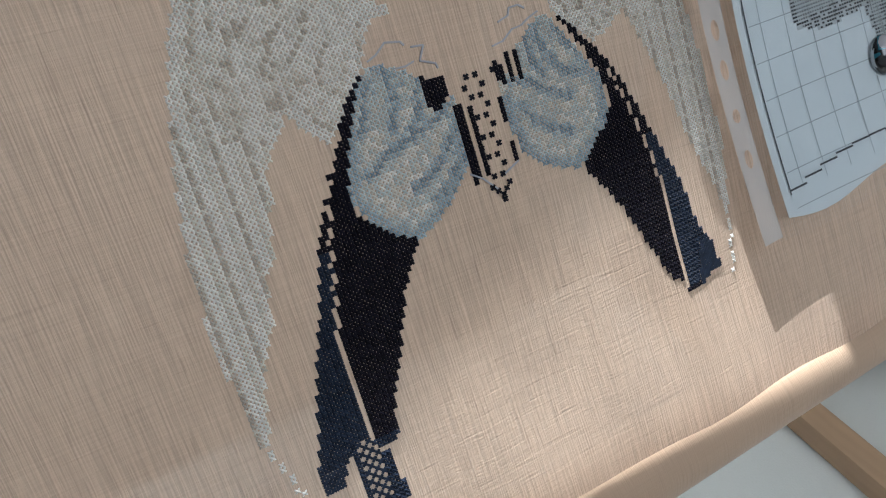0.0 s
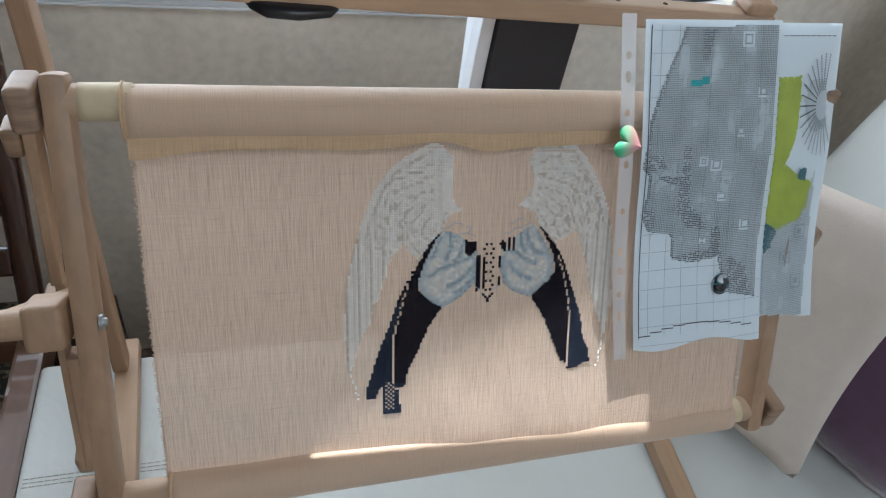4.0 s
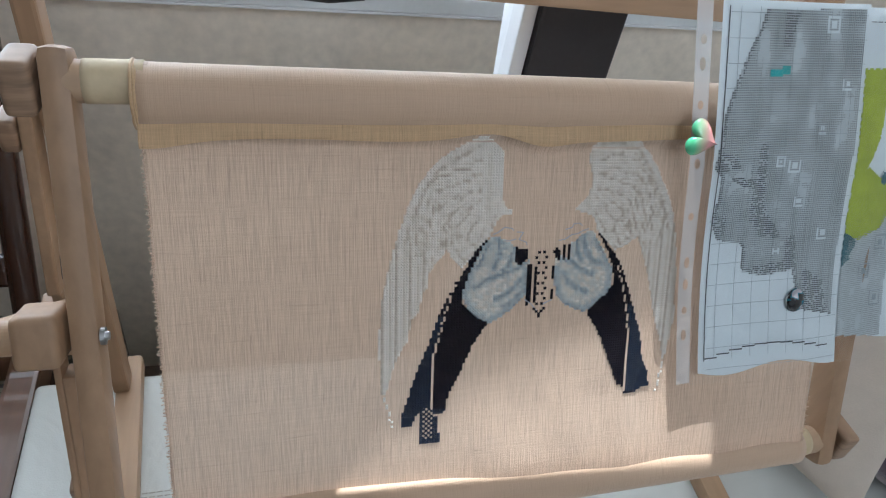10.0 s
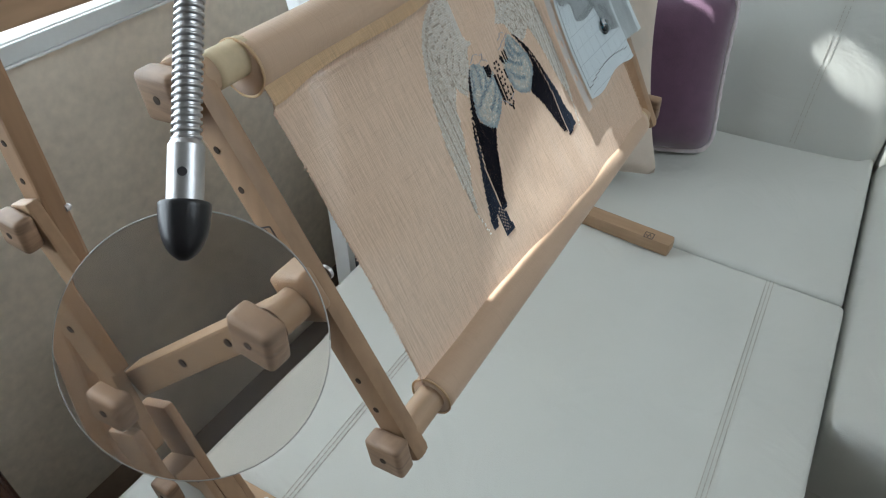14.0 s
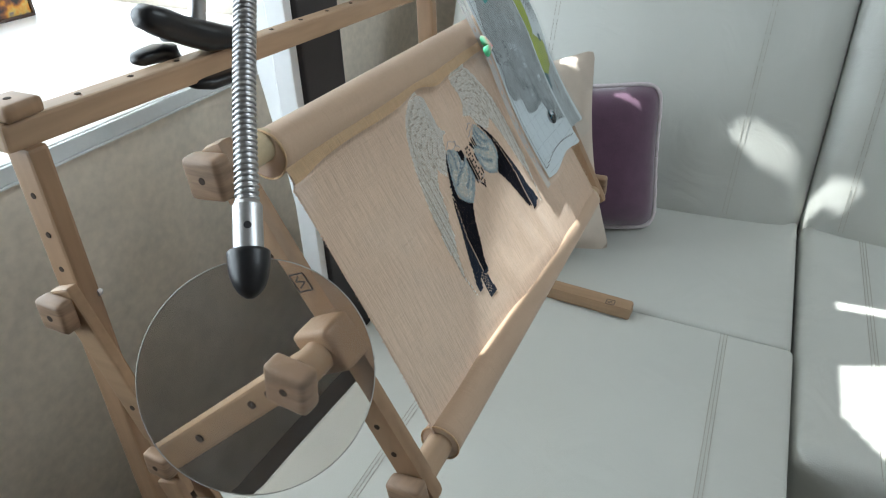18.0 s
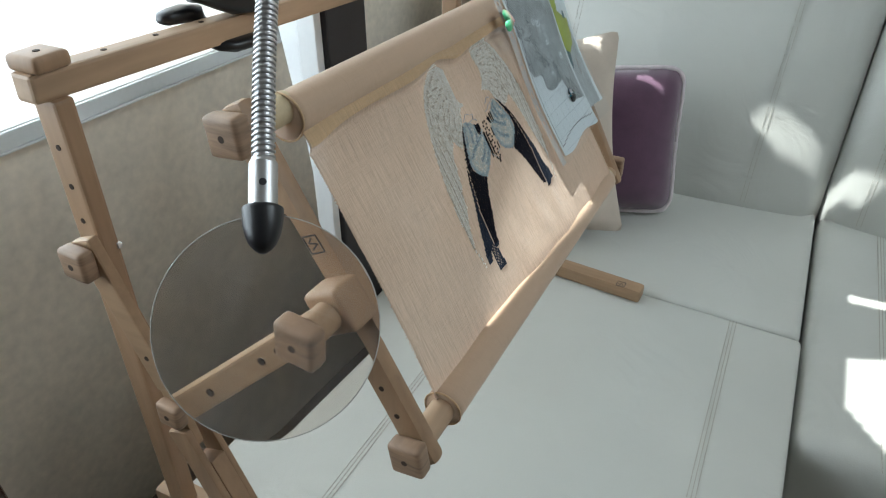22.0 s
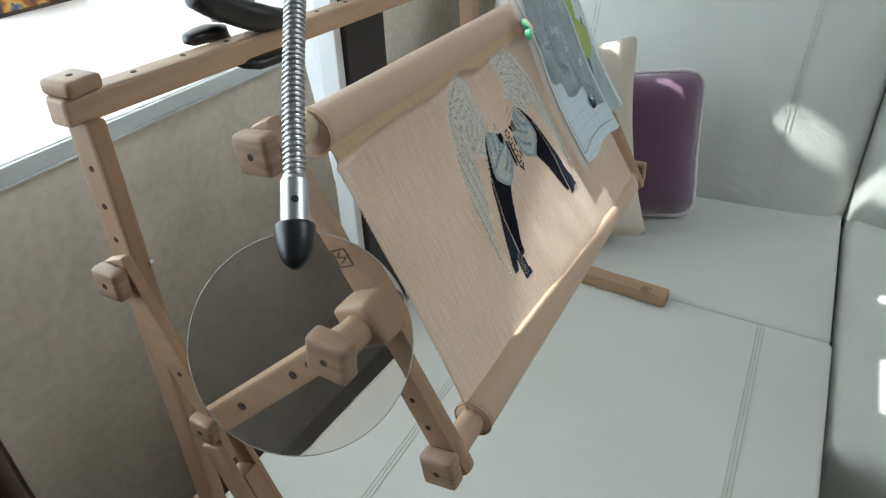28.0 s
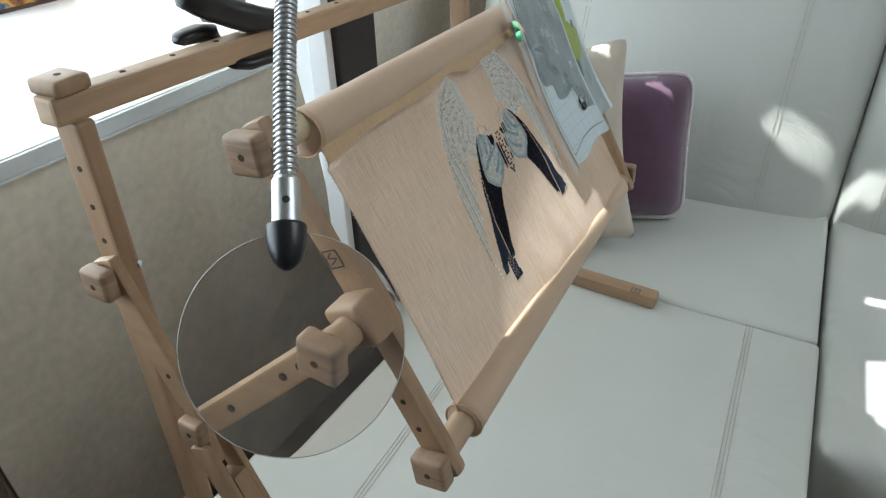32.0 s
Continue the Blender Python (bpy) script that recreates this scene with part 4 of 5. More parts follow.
loft(bm, [((0.0540, 0.4405, 0.4560), 0.006, 0.006, (0, 1, 0)), ((0.0510, 0.4430, 0.4720), 0.007, 0.008, (0, 1, 0)), ((0.0440, 0.4450, 0.4825), 0.009, 0.009, UP), ((0.0320, 0.4460, 0.4855), 0.010, 0.0075, UP), ((0.0200, 0.4460, 0.4860), 0.010, 0.0065, UP), ((0.0100, 0.4460, 0.4860), 0.009, 0.0055, UP), ((0.0050, 0.4460, 0.4860), 0.004, 0.003, UP)])
under(part("lower_handle", bm, black_plastic, None, "black plastic clamp handle", True), magnifier)
bm = bmesh.new()
rod(bm, (0.046, 0.413, 0.4985), (0.046, 0.450, 0.4965), 0.0050, 20)
under(part("clamp_pivot", bm, steel, None, "chrome pivot pin", True), magnifier)
bm = bmesh.new()
rod(bm, (0.0590, 0.424, 0.494), (0.0710, 0.424, 0.540), 0.0075, 24)
under(part("socket", bm, steel, None, "chrome socket of the neck", True), magnifier)

# ---- the stitched motif: counted crosses on a 1.8 mm grid ----
PITCH, OX, OS = 0.0018, 0.197, 0.385


def floss(name, colour, vary, rough=0.6, gloss=0.4):
    """Stranded cotton; each stitch differs a little."""
    m = bpy.data.materials.new(name)
    m.use_nodes = True
    n, l = m.node_tree.nodes, m.node_tree.links
    b = n["Principled BSDF"]
    g, ramp = n.new("ShaderNodeNewGeometry"), n.new("ShaderNodeValToRGB")
    c = Vector(colour)
    ramp.color_ramp.elements[0].color = (*(c * (1 - vary)), 1)
    ramp.color_ramp.elements[1].color = (*[min(1, v * (1 + vary)) for v in c], 1)
    l.new(g.outputs["Random Per Island"], ramp.inputs[0])
    l.new(ramp.outputs[0], b.inputs["Base Color"])
    b.inputs["Roughness"].default_value = rough
    b.inputs["Specular IOR Level"].default_value = gloss
    return m


FLOSS = {
    "white": floss("floss_white", (0.86, 0.84, 0.79), 0.13, 0.36, 0.6),
    "pearl": floss("floss_pearl", (0.74, 0.71, 0.64), 0.14, 0.42, 0.55),
    "stone": floss("floss_stone", (0.55, 0.50, 0.43), 0.14, 0.5),
    "ice": floss("floss_ice", (0.61, 0.66, 0.65), 0.14, 0.5),
    "sky": floss("floss_sky", (0.42, 0.52, 0.57), 0.14, 0.5),
    "slate": floss("floss_slate", (0.26, 0.35, 0.42), 0.16, 0.5),
    "ink": floss("floss_ink", (0.008, 0.007, 0.013), 0.35, 0.7, 0.15),
    "navy": floss("floss_navy", (0.014, 0.022, 0.042), 0.3, 0.6, 0.25),
}


def inside(poly, x, y):
    hit = False
    for (x0, y0), (x1, y1) in zip(poly, poly[1:] + poly[:1]):
        if (y0 > y) != (y1 > y) and x < x0 + (y - y0) * (x1 - x0) / (y1 - y0):
            hit = not hit
    return hit


def along(pts, y):
    """The x of a falling line at height y."""
    for (x0, y0), (x1, y1) in zip(pts, pts[1:]):
        if y1 <= y <= y0:
            return x0 + (x1 - x0) * (y0 - y) / (y0 - y1)
    return 999


WING_L = [(-14.5, 59), (-17.6, 62.4), (-22, 65), (-27.3, 62.5), (-33, 60), (-40, 55), (-45, 48), (-49, 40.5), (-52, 32), (-54.7, 23), (-56.6, 15), (-58, 7), (-59, -4), (-59.2, -12), (-58.6, -22),
          (-58, -29), (-56.6, -30), (-53.5, -18), (-51.6, -13), (-48.8, -9), (-47.2, -1), (-44.6, 1.5), (-43.4, 9), (-41.9, 10.7), (-40.9, 17), (-37.4, 20.8), (-34.7, 24.4), (-32.8, 21.6), (-29.2, 17.7), (-24.5, 21.5),
          (-18.8, 28.7), (-16.9, 33), (-15, 35.8), (-9.3, 37.5), (-12.2, 38.7), (-14.5, 42)]
WING_R = [(20.7, 62.2), (22.7, 65), (29, 66), (37.5, 63.5), (42.3, 59.3), (46.5, 54), (50.6, 46.8), (53.7, 41.5), (56.5, 34), (58.4, 26), (60, 14), (60.8, 5.5), (61.2, -9), (60, -18), (58.3, -27), (56.4, -19),
          (53.5, -10.5), (50.9, -3), (48.8, 5.5), (46, 15), (43.8, 20.5), (41.3, 26.5), (35.4, 23), (31.7, 21.5), (23.3, 30.4), (22.6, 34.5), (14.6, 38), (18.5, 41.5), (20.2, 46.5), (20, 51.6), (18.5, 55.5), (19.4, 60.4)]
BLOUSE_L = [(-17.8, 29), (-15, 28.4), (-9.3, 25.3), (-8.8, 23.9), (-8.2, 18.1), (-6.7, 17.5), (-2.8, 19.3), (-2.3, 16.3), (-3.2, 12.4), (-3.6, 6.4), (-6.1, 3.5), (-10.1, -0.4), (-14.1, -2.7), (-17.5, -4.6), (-20, -3.8), (-22.9, -1.5),
            (-26.3, 1.8), (-28.1, 5.9), (-28, 9.9), (-26.5, 13.7), (-25.9, 18.5), (-23.5, 22.2), (-20.7, 25.8)]
BLOUSE_R = [(21.9, 30.1), (23.7, 27), (26, 23.9), (29.5, 17.7), (31.6, 14.6), (31.9, 9.4), (30.4, 5.3), (27.3, 2.3), (24.2, -0.2), (21.2, -2.6), (16.8, -1.2), (12.5, 1.2), (8.7, 4.5), (8, 8.7), (7.4, 12.8), (7.7, 18.8), (9.7, 20.2),
            (13.8, 18.5), (13.5, 24.9), (16, 26.3), (18.4, 28.6)]
ARM_L = [(-18.2, 29.2), (-23.3, 24.3), (-27.4, 18.1), (-31.5, 11.8), (-33.7, 7.1), (-36.5, 1.5), (-39, -5.3), (-42.1, -14.2), (-44.8, -21), (-47.5, -29.5), (-50.4, -38.5), (-50.8, -43), (-46.5, -43.6), (-45.4, -39.8), (-42.5, -37),
         (-39.4, -36.6), (-38.6, -39.4), (-34.2, -39.6), (-33.7, -36.3), (-31.7, -29.7), (-28.8, -24.5), (-26.4, -18.2), (-24.1, -13.1), (-20.9, -8.2), (-18, -4.2), (-23.6, -1.4), (-28, 3.7), (-28.1, 8.6), (-26.4, 15.2), (-21, 25.5)]
ARM_R = [(22.8, 31), (26.6, 26.7), (31.3, 21.1), (35.5, 14.8), (39, 6.3), (41.9, -1.4), (44.9, -9.4), (46.9, -15.3), (48, -22.5), (49.3, -26.2), (51.7, -31.3), (52.2, -36.3), (48.5, -37.1), (45.5, -38.5), (40.8, -38.2), (40.6, -35.4),
         (37.8, -34.4), (35.6, -29.3), (31.4, -19.4), (28.8, -13.4), (25.1, -7.5), (22.1, -2.6), (26.3, 2.1), (30.1, 4.4), (32.6, 8.9), (31.6, 15.1), (29.1, 21.2), (26, 26.2)]
CUFF_L = [(-43, -37), (-39.4, -36.6), (-38.4, -40), (-36.6, -40.5), (-35.6, -51.6), (-43.2, -51.2)]
DARK_L = [(-8.6, 24.2), (-3.2, 23.4), (-3.2, 20.8), (-4.3, 19.3), (-6.7, 17.2), (-8.6, 17.9)]
PIPE_L = [(-26.4, 18.5), (-28.9, 15.4), (-31.1, 11.7), (-33.4, 5.2), (-36, -4.6), (-37.3, -9.6), (-38.5, -14.7), (-39.2, -27.6), (-38.6, -37)]
PIPE_R = [(33.2, 16), (35.2, 11.8), (37.4, 4.3), (39.3, -2.3), (40.6, -11.3), (40.9, -19.3), (41.0, -30), (40.8, -37)]


def feather(i, j, side, rim):
    """Shade of a wing stitch: a pale rim, small fanned plumes, long striped quills below."""
    u = (-i if side < 0 else i) - 17
    edge = 13 + 0.92 * (u - 18)
    if u < 6 and j > 36:
        # two smooth white bands beside the neck
        return "pearl" if u in (2, 3) and j < 60 and (i + j) % 3 else "white"
    if j < edge + 3 * math.sin(i * 1.7):
        return "pearl" if i % 5 == 0 else "stone" if i % 5 == 2 and (j + i) % 4 else "pearl" if i % 5 == 2 else "white"
    if rim < 4:
        return "white" if rim < 3 or (i + j // 2) % 3 else "pearl"
    q = random.random()
    if rim < 5:
        return "stone" if q < 0.55 else "pearl"
    # broken streaks along the outer side
    if u > 17 + 0.35 * (j - 30):
        streak = noise.noise(Vector((i * 0.85 + 0.22 * j, j * 0.24, side * 7)))
        return "stone" if streak > 0.26 else "pearl" if streak > 0.02 else "white"
    # rounded plumes that overlap and fan out from the neck
    dx, dy = u + 7.0, j - 53
    fan = math.atan2(dy, dx)
    b = math.hypot(dx, dy)
    for row in (3, 2, 1, 0):
        r0 = 3.0 + 6.6 * row
        width = 5.2 - 0.2 * row
        a = fan * (r0 + 4) / width + 0.5 * (row % 2) + 40
        across = a % 1.0 - 0.5
        tip = r0 + 9.2 - 13.0 * across * across
        if r0 < b < tip:
            if tip - b < 1.25:
                return "stone" if q < 0.62 else "pearl"
            if across < -0.34:
                return "stone" if q < 0.6 else "pearl"
            return "pearl" if abs(across) < 0.08 and q < 0.5 else "white"
    return "white" if q < 0.7 else "pearl"


FOLDS = {-1: [[(-5.8, 17), (-9.5, 15.6), (-14.8, 13.8), (-19.3, 12.3), (-23.5, 9.8)], [(-4.6, 12.8), (-8, 9), (-11.8, 6.2), (-15.5, 4.8)], [(-14.8, 28), (-14.6, 22), (-16.6, 16.6)],
              [(-9, 23.6), (-10.6, 18.4), (-13, 15.4)], [(-19.3, 25.2), (-22.6, 17.6)], [(-4.4, 8.4), (-8, 4), (-12, 1.4)]],
         1: [[(19.1, 28.3), (19.6, 22), (22.8, 18), (27, 16.2)], [(11, 18.9), (14.5, 17.6), (18.6, 14.6), (23, 12.6)], [(10.6, 14.4), (13.4, 10.2), (17.6, 6.9), (21, 5.6)], [(16.2, 27.2), (16.2, 21.6), (18.4, 18.2)],
             [(23.8, 25.6), (27.2, 20.6)]]}


def off_line(pts, x, y):
    """Distance from a bent line."""
    p, best = Vector((x, y)), 99.0
    for a, b in zip(pts, pts[1:]):
        a, b = Vector(a), Vector(b)
        k = min(1.0, max(0.0, (p - a).dot(b - a) / (b - a).length_squared))
        best = min(best, (p - a - (b - a) * k).length)
    return best


def blouse(i, j, side):
    """Shade of a sleeve stitch: pale puffed cloth with a few curved folds and a blue hem."""
    x, y = i + 0.01, j + 0.01
    shape = BLOUSE_L if side < 0 else BLOUSE_R
    hem = 9
    for k in range(1, 5):
        if not inside(shape, x, y - k) or not inside(shape, x + side * k, y) or (j < 17 and not inside(shape, x - side * k, y)):
            hem = k
            break
    d = min(off_line(f, i, j) for f in FOLDS[side])
    q = random.random()
    if hem < 3 and j < 20:
        return "slate" if hem < 2 and q < 0.35 else "sky"
    if d < 0.62:
        return "slate" if q < 0.72 else "sky"
    if d < 1.35:
        return "sky" if q < 0.62 else "ice"
    if hem < 4 or j > 23:
        return "sky" if q < 0.30 else "ice"
    return "white" if q < 0.20 else "pearl" if q < 0.50 else "ice"


stitches = {k: [] for k in FLOSS}
open_crosses = []
for i in range(-66, 70):
    for j in range(-50, 70):
        x, y = i + 0.01, j + 0.01
        if inside(ARM_L, x, y) or inside(ARM_R, x, y):
            pipe, side = (PIPE_L, -1) if i < 0 else (PIPE_R, 1)
            px = along(pipe, j)
            if abs(i - round(px)) < 0.5 and (j < -8 or (j % 4)):
                continue
            outer = (i < px) if side < 0 else (i > px)
            if (side < 0 and j < -39 and i < -43) or (side > 0 and j < -28 and i > 47.5 + 0.25 * (j + 28)):
                open_crosses.append((i, j, "navy"))
            else:
                stitches["navy" if outer and j < 0 else "ink"].append((i, j))
        elif i in (-3, -2) and 2 <= j <= 17 and not (i == -2 and j < 3):
            stitches["ink"].append((i, j))
        elif inside(BLOUSE_L, x, y) or inside(BLOUSE_R, x, y):
            stitches[blouse(i, j, -1 if i < 0 else 1)].append((i, j))
        elif inside(DARK_L, x, y):
            stitches["ink"].append((i, j))
        elif inside(WING_L, x, y) or inside(WING_R, x, y):
            side = -1 if i < 0 else 1
            # the quills end in uneven steps
            u = -i if side < 0 else i
            if j < 12 and (i % 4 == 0) and noise.noise(Vector((i * 3.1, 0, 0))) > 0.35 and not (inside(WING_L, x, y - 3) or inside(WING_R, x, y - 3)):
                continue
            rim = 9
            for k in range(6):
                if not (inside(WING_L, x + side * k, y) or inside(WING_R, x + side * k, y)) or not (inside(WING_L, x, y + k) or inside(WING_R, x, y + k)):
                    rim = k
                    break
            stitches[feather(i, j, side, rim)].append((i, j))
for k, (i, j0, j1) in enumerate(((8, 20, 23), (9, 19, 22), (11, 19, 24), (13, 19, 24), (7, 12, 16), (7, 4, 7))):
    stitches["ink"] += [(i, j) for j in range(j0, j1 + 1)]
for i in range(-44, -34):
    for j in range(-52, -35):
        if not inside(CUFF_L, i + 0.01, j + 0.01) or inside(ARM_L, i + 0.01, j + 0.01):
            continue
        if i > -39 or i < -42 or j < -49:
            stitches["navy"].append((i, j))
        elif (i + j) % 2:
            open_crosses.append((i, j, "navy"))
# laces down the bodice
for k, j in enumerate(range(22, -1, -2)):
    for i in ((1, 3) if k % 2 == 0 else (0, 4)):
        open_crosses.append((i, j, "ink"))
    if 2 < k < 10:
        stitches["ink"] += [(0, j), (0, j - 1)]
open_crosses += [(1, -1, "ink"), (3, -1, "ink"), (2, -2, "ink"), (2, -3, "ink"), (7, 22, "ink")]
# loose single quill tips
for k in range(14):
    stitches["white"].append((round(-57 + 0.24 * k), -30 - k)) if k % 3 else None
    stitches["white"].append((round(58.4 - 0.17 * k), -26 - k)) if k % 4 else None


def stitch_mesh(name, cells, mat, label, spread):
    """Counted crosses: two plump strands over each other from corner hole to corner hole."""
    verts, faces = [], []
    h = PITCH / 2
    for i, j in cells:
        cx, cs = OX + i * PITCH, OS + j * PITCH
        for turn, low in ((1, 0.00010), (-1, 0.00026)):
            top = low + random.uniform(0.00042, 0.00062)
            w = h * spread * random.uniform(0.25, 0.33)
            lean = random.uniform(-0.08, 0.08) * h
            base = len(verts)
            for k, side, lift in ((-1, 0, 0.0), (-0.68, -1, low), (-0.68, 1, low), (-0.42, 0, top), (0.42, 0, top), (0.68, -1, low), (0.68, 1, low), (1, 0, 0.0)):
                # along the diagonal by k, across it by side
                du, dv = h * 1.05 * k - 0.7071 * w * side * turn + lean * (k == 0), h * 1.05 * k * turn + 0.7071 * w * side
                verts.append(cloth_point(cx + du, cs + dv, lift + 0.00006))
            q = ((0, 1, 3), (0, 3, 2), (1, 5, 4, 3), (2, 3, 4, 6), (7, 4, 5), (7, 6, 4))
            faces += [tuple(base + n for n in f) for f in q]
    me = bpy.data.meshes.new(name)
    me.from_pydata([tuple(v) for v in verts], [], faces)
    me.materials.append(mat)
    ob = new(name, me)
    under(ob, linen_cloth)
    return tagged(ob, label, kind="stuff")


names = {"white": "white wing stitches", "pearl": "pearl grey wing stitches", "stone": "stone grey feather stitches", "ice": "pale ice blue sleeve stitches",
         "sky": "light blue fold stitches", "slate": "slate blue shadow stitches", "ink": "black stitches", "navy": "navy blue stitches"}
for k, cells in stitches.items():
    stitch_mesh("stitches", sorted(set(cells)), FLOSS[k], names[k], 2.05 if k in ("ink", "navy") else 1.36)
for k in ("ink", "navy"):
    bm = bmesh.new()
    for i, j, c in open_crosses:
        if c != k:
            continue
        for sg in (1, -1):
            a = cloth_point(OX + (i - 0.46) * PITCH, OS + (j - 0.46 * sg) * PITCH, 0.0005)
            b = cloth_point(OX + (i + 0.46) * PITCH, OS + (j + 0.46 * sg) * PITCH, 0.0005 + 0.0002 * (sg > 0))
            span(bm, a, b, 0.00085, 0.0005, FRONT, 0)
    under(tagged(part("open_cross_stitching", bm, FLOSS[k]), "single open crosses", kind="stuff"), linen_cloth)
# grey back-stitched collar outline
outline_floss = floss("floss_outline", (0.33, 0.34, 0.38), 0.2, 0.6)
for pts in ([(-17.5, 29.4), (-15.5, 30.2), (-13.2, 31.9), (-10.2, 31.4), (-9.6, 30.6)], [(-8.4, 30), (-5.8, 29.8), (-7.4, 27.2), (-4.4, 26), (-4.2, 25)], [(-13, 27), (-10.5, 26.9), (-8.6, 27.4)],
            [(8.4, 26.2), (11, 26.6), (13.6, 28.3), (16, 28.6), (18, 29.6), (20.4, 30.4)], [(11, 30.3), (13.5, 31), (14.2, 32.4), (16.4, 32.5), (17.6, 31.6)], [(-4, 4), (-1.6, 2.4), (1, -0.6)], [(3.4, 1.8), (7.2, 3.4)]):
    bm = bmesh.new()
    for p, q in zip(pts, pts[1:]):
        span(bm, cloth_point(OX + p[0] * PITCH, OS + p[1] * PITCH, 0.0005), cloth_point(OX + q[0] * PITCH, OS + q[1] * PITCH, 0.0005), 0.0006, 0.0005, FRONT, 0)
    under(part("outline_thread", bm, outline_floss), linen_cloth)

# ---- printed charts ----
ink_print = material("ink_print", (0.06, 0.066, 0.075), 0.7, 0.3, 60, 0.0, 300)
grid_print = material("grid_print", (0.36, 0.41, 0.44), 0.7, 0.15, 60, 0.0, 300)
lime_marker = material("lime_marker", (0.42, 0.50, 0.06), 0.6, 0.18, 60, 0.0, 400)
teal_marker = material("teal_marker", (0.05, 0.40, 0.40), 0.6, 0.18, 60, 0.0, 400)
deep_marker = material("deep_marker", (0.07, 0.17, 0.20), 0.6, 0.2, 60, 0.0, 400)


def on_sheet(cells, lift):
    """Small flat marks lying on a sheet: (u, v, width, height)."""
    verts, faces = [], []
    for u, v, w, h in cells:
        b = len(verts)
        verts += [tuple(sheet_point(u + dx * w / 2, v + dy * h / 2, lift)) for dx, dy in ((-1, -1), (1, -1), (1, 1), (-1, 1))]
        faces.append((b, b + 3, b + 2, b + 1))
    return verts, faces


def marks(name, cells, lift, mat, label, kind=""):
    me = bpy.data.meshes.new(name)
    v, f = on_sheet(cells, lift)
    me.from_pydata(v, [], f)
    me.materials.append(mat)
    return tagged(under(new(name, me), sleeve), label, kind=kind)


GRID = 0.0168
lines = []
for k in range(10):
    u = 0.036 + GRID * k
    if u < 0.153:
        lines += [(u, 0.008 + 0.0068 * (i + 0.5), 0.00035, 0.0068) for i in range(39)]
for k in range(17):
    v = 0.012 + GRID * k
    lines += [(0.028 + 0.0084 * (i + 0.5), v, 0.0084, 0.00035) for i in range(15)]
marks("grid_lines", lines, 0.0018, grid_print, "fine grey chart grid", "stuff")
border = [(0.0265, 0.008 + 0.0133 * (i + 0.5), 0.0008, 0.0133) for i in range(20)]
border += [(0.0265 + 0.0119 * (i + 0.5), 0.272 - 0.008 * math.sin(i * 0.33), 0.0122, 0.0009) for i in range(10)]
marks("chart_border", border, 0.0019, ink_print, "dark chart border")
CHART = [(0.058, 0.010), (0.152, 0.007), (0.1515, 0.100), (0.150, 0.170), (0.148, 0.246), (0.115, 0.239), (0.112, 0.228), (0.106, 0.206), (0.079, 0.210), (0.059, 0.205), (0.057, 0.182),
         (0.033, 0.177), (0.025, 0.162), (0.030, 0.141), (0.029, 0.126), (0.022, 0.119), (0.025, 0.107), (0.028, 0.082), (0.034, 0.064), (0.040, 0.050), (0.046, 0.036), (0.053, 0.024)]
MASSES = [[(0.023, 0.109), (0.042, 0.109), (0.047, 0.120), (0.023, 0.122)], [(0.064, 0.102), (0.071, 0.103), (0.074, 0.152), (0.094, 0.179), (0.074, 0.177), (0.061, 0.162)],
          [(0.025, 0.156), (0.039, 0.157), (0.040, 0.175), (0.025, 0.168)], [(0.058, 0.203), (0.106, 0.197), (0.111, 0.209), (0.079, 0.210)], [(0.099, 0.177), (0.107, 0.178), (0.110, 0.206), (0.098, 0.198)],
          [(0.118, 0.205), (0.137, 0.217), (0.143, 0.245), (0.114, 0.238)], [(0.076, 0.011), (0.091, 0.010), (0.083, 0.034), (0.077, 0.034)], [(0.036, 0.126), (0.062, 0.129), (0.068, 0.138), (0.050, 0.134)]]
ROOMS = [(0.132, 0.177, 0.0055), (0.106, 0.149, 0.0045), (0.097, 0.120, 0.0055), (0.084, 0.116, 0.0035), (0.123, 0.018, 0.006), (0.120, 0.092, 0.004), (0.140, 0.060, 0.004), (0.090, 0.190, 0.003)]
CHART_2 = [(0.163, 0.186), (0.197, 0.176), (0.209, 0.130), (0.213, 0.200), (0.209, 0.272), (0.1575, 0.266), (0.1575, 0.211)]
grey_print = material("grey_print", (0.25, 0.275, 0.28), 0.7, 0.2, 60, 0.0, 300)
wash_print = material("wash_print", (0.55, 0.60, 0.615), 0.7, 0.06, 60, 0.0, 300)
pale_print = material("pale_print", (0.36, 0.395, 0.40), 0.7, 0.2, 60, 0.0, 300)
step = 0.00168
dots, dark, wash, rooms = [], [], [], []
for a in range(12, 96):
    for b in range(4, 148):
        u, v = a * step, b * step
        if not inside(CHART, u, v):
            continue
        wash.append((u, v, step, step))
        ring = [max(abs(u - cu), abs(v - cv)) / cr for cu, cv, cr in ROOMS]
        if min(ring) < 1.0:
            if 0.45 < min(ring) < 0.75:
                dots.append((u, v, step * 0.9, step * 0.35))
            else:
                rooms.append((u, v, step, step))
            continue
        q = noise.noise(Vector((u * 60, v * 35, 2))) + 0.5 * noise.noise(Vector((u * 160, v * 110, 5)))
        mass = any(inside(m, u, v) for m in MASSES)
        edge = not inside(CHART, u - 2 * step, v)
        if mass or edge:
            if random.random() > 0.14:
                dark.append((u, v, step * 0.78, step * 0.55))
        elif q > -0.45:
            # broken horizontal strokes with an upright tick here and there
            tick = q > 0.28 and a % 3 == 0
            dots.append((u, v, step * (0.5 if tick else 0.66), step * (0.85 if tick else 0.42 if q < 0.1 else 0.58)))
        if a % 17 == 0 and b % 3 and v > 0.04:
            dots.append((u + step / 2, v, step * 0.2, step))
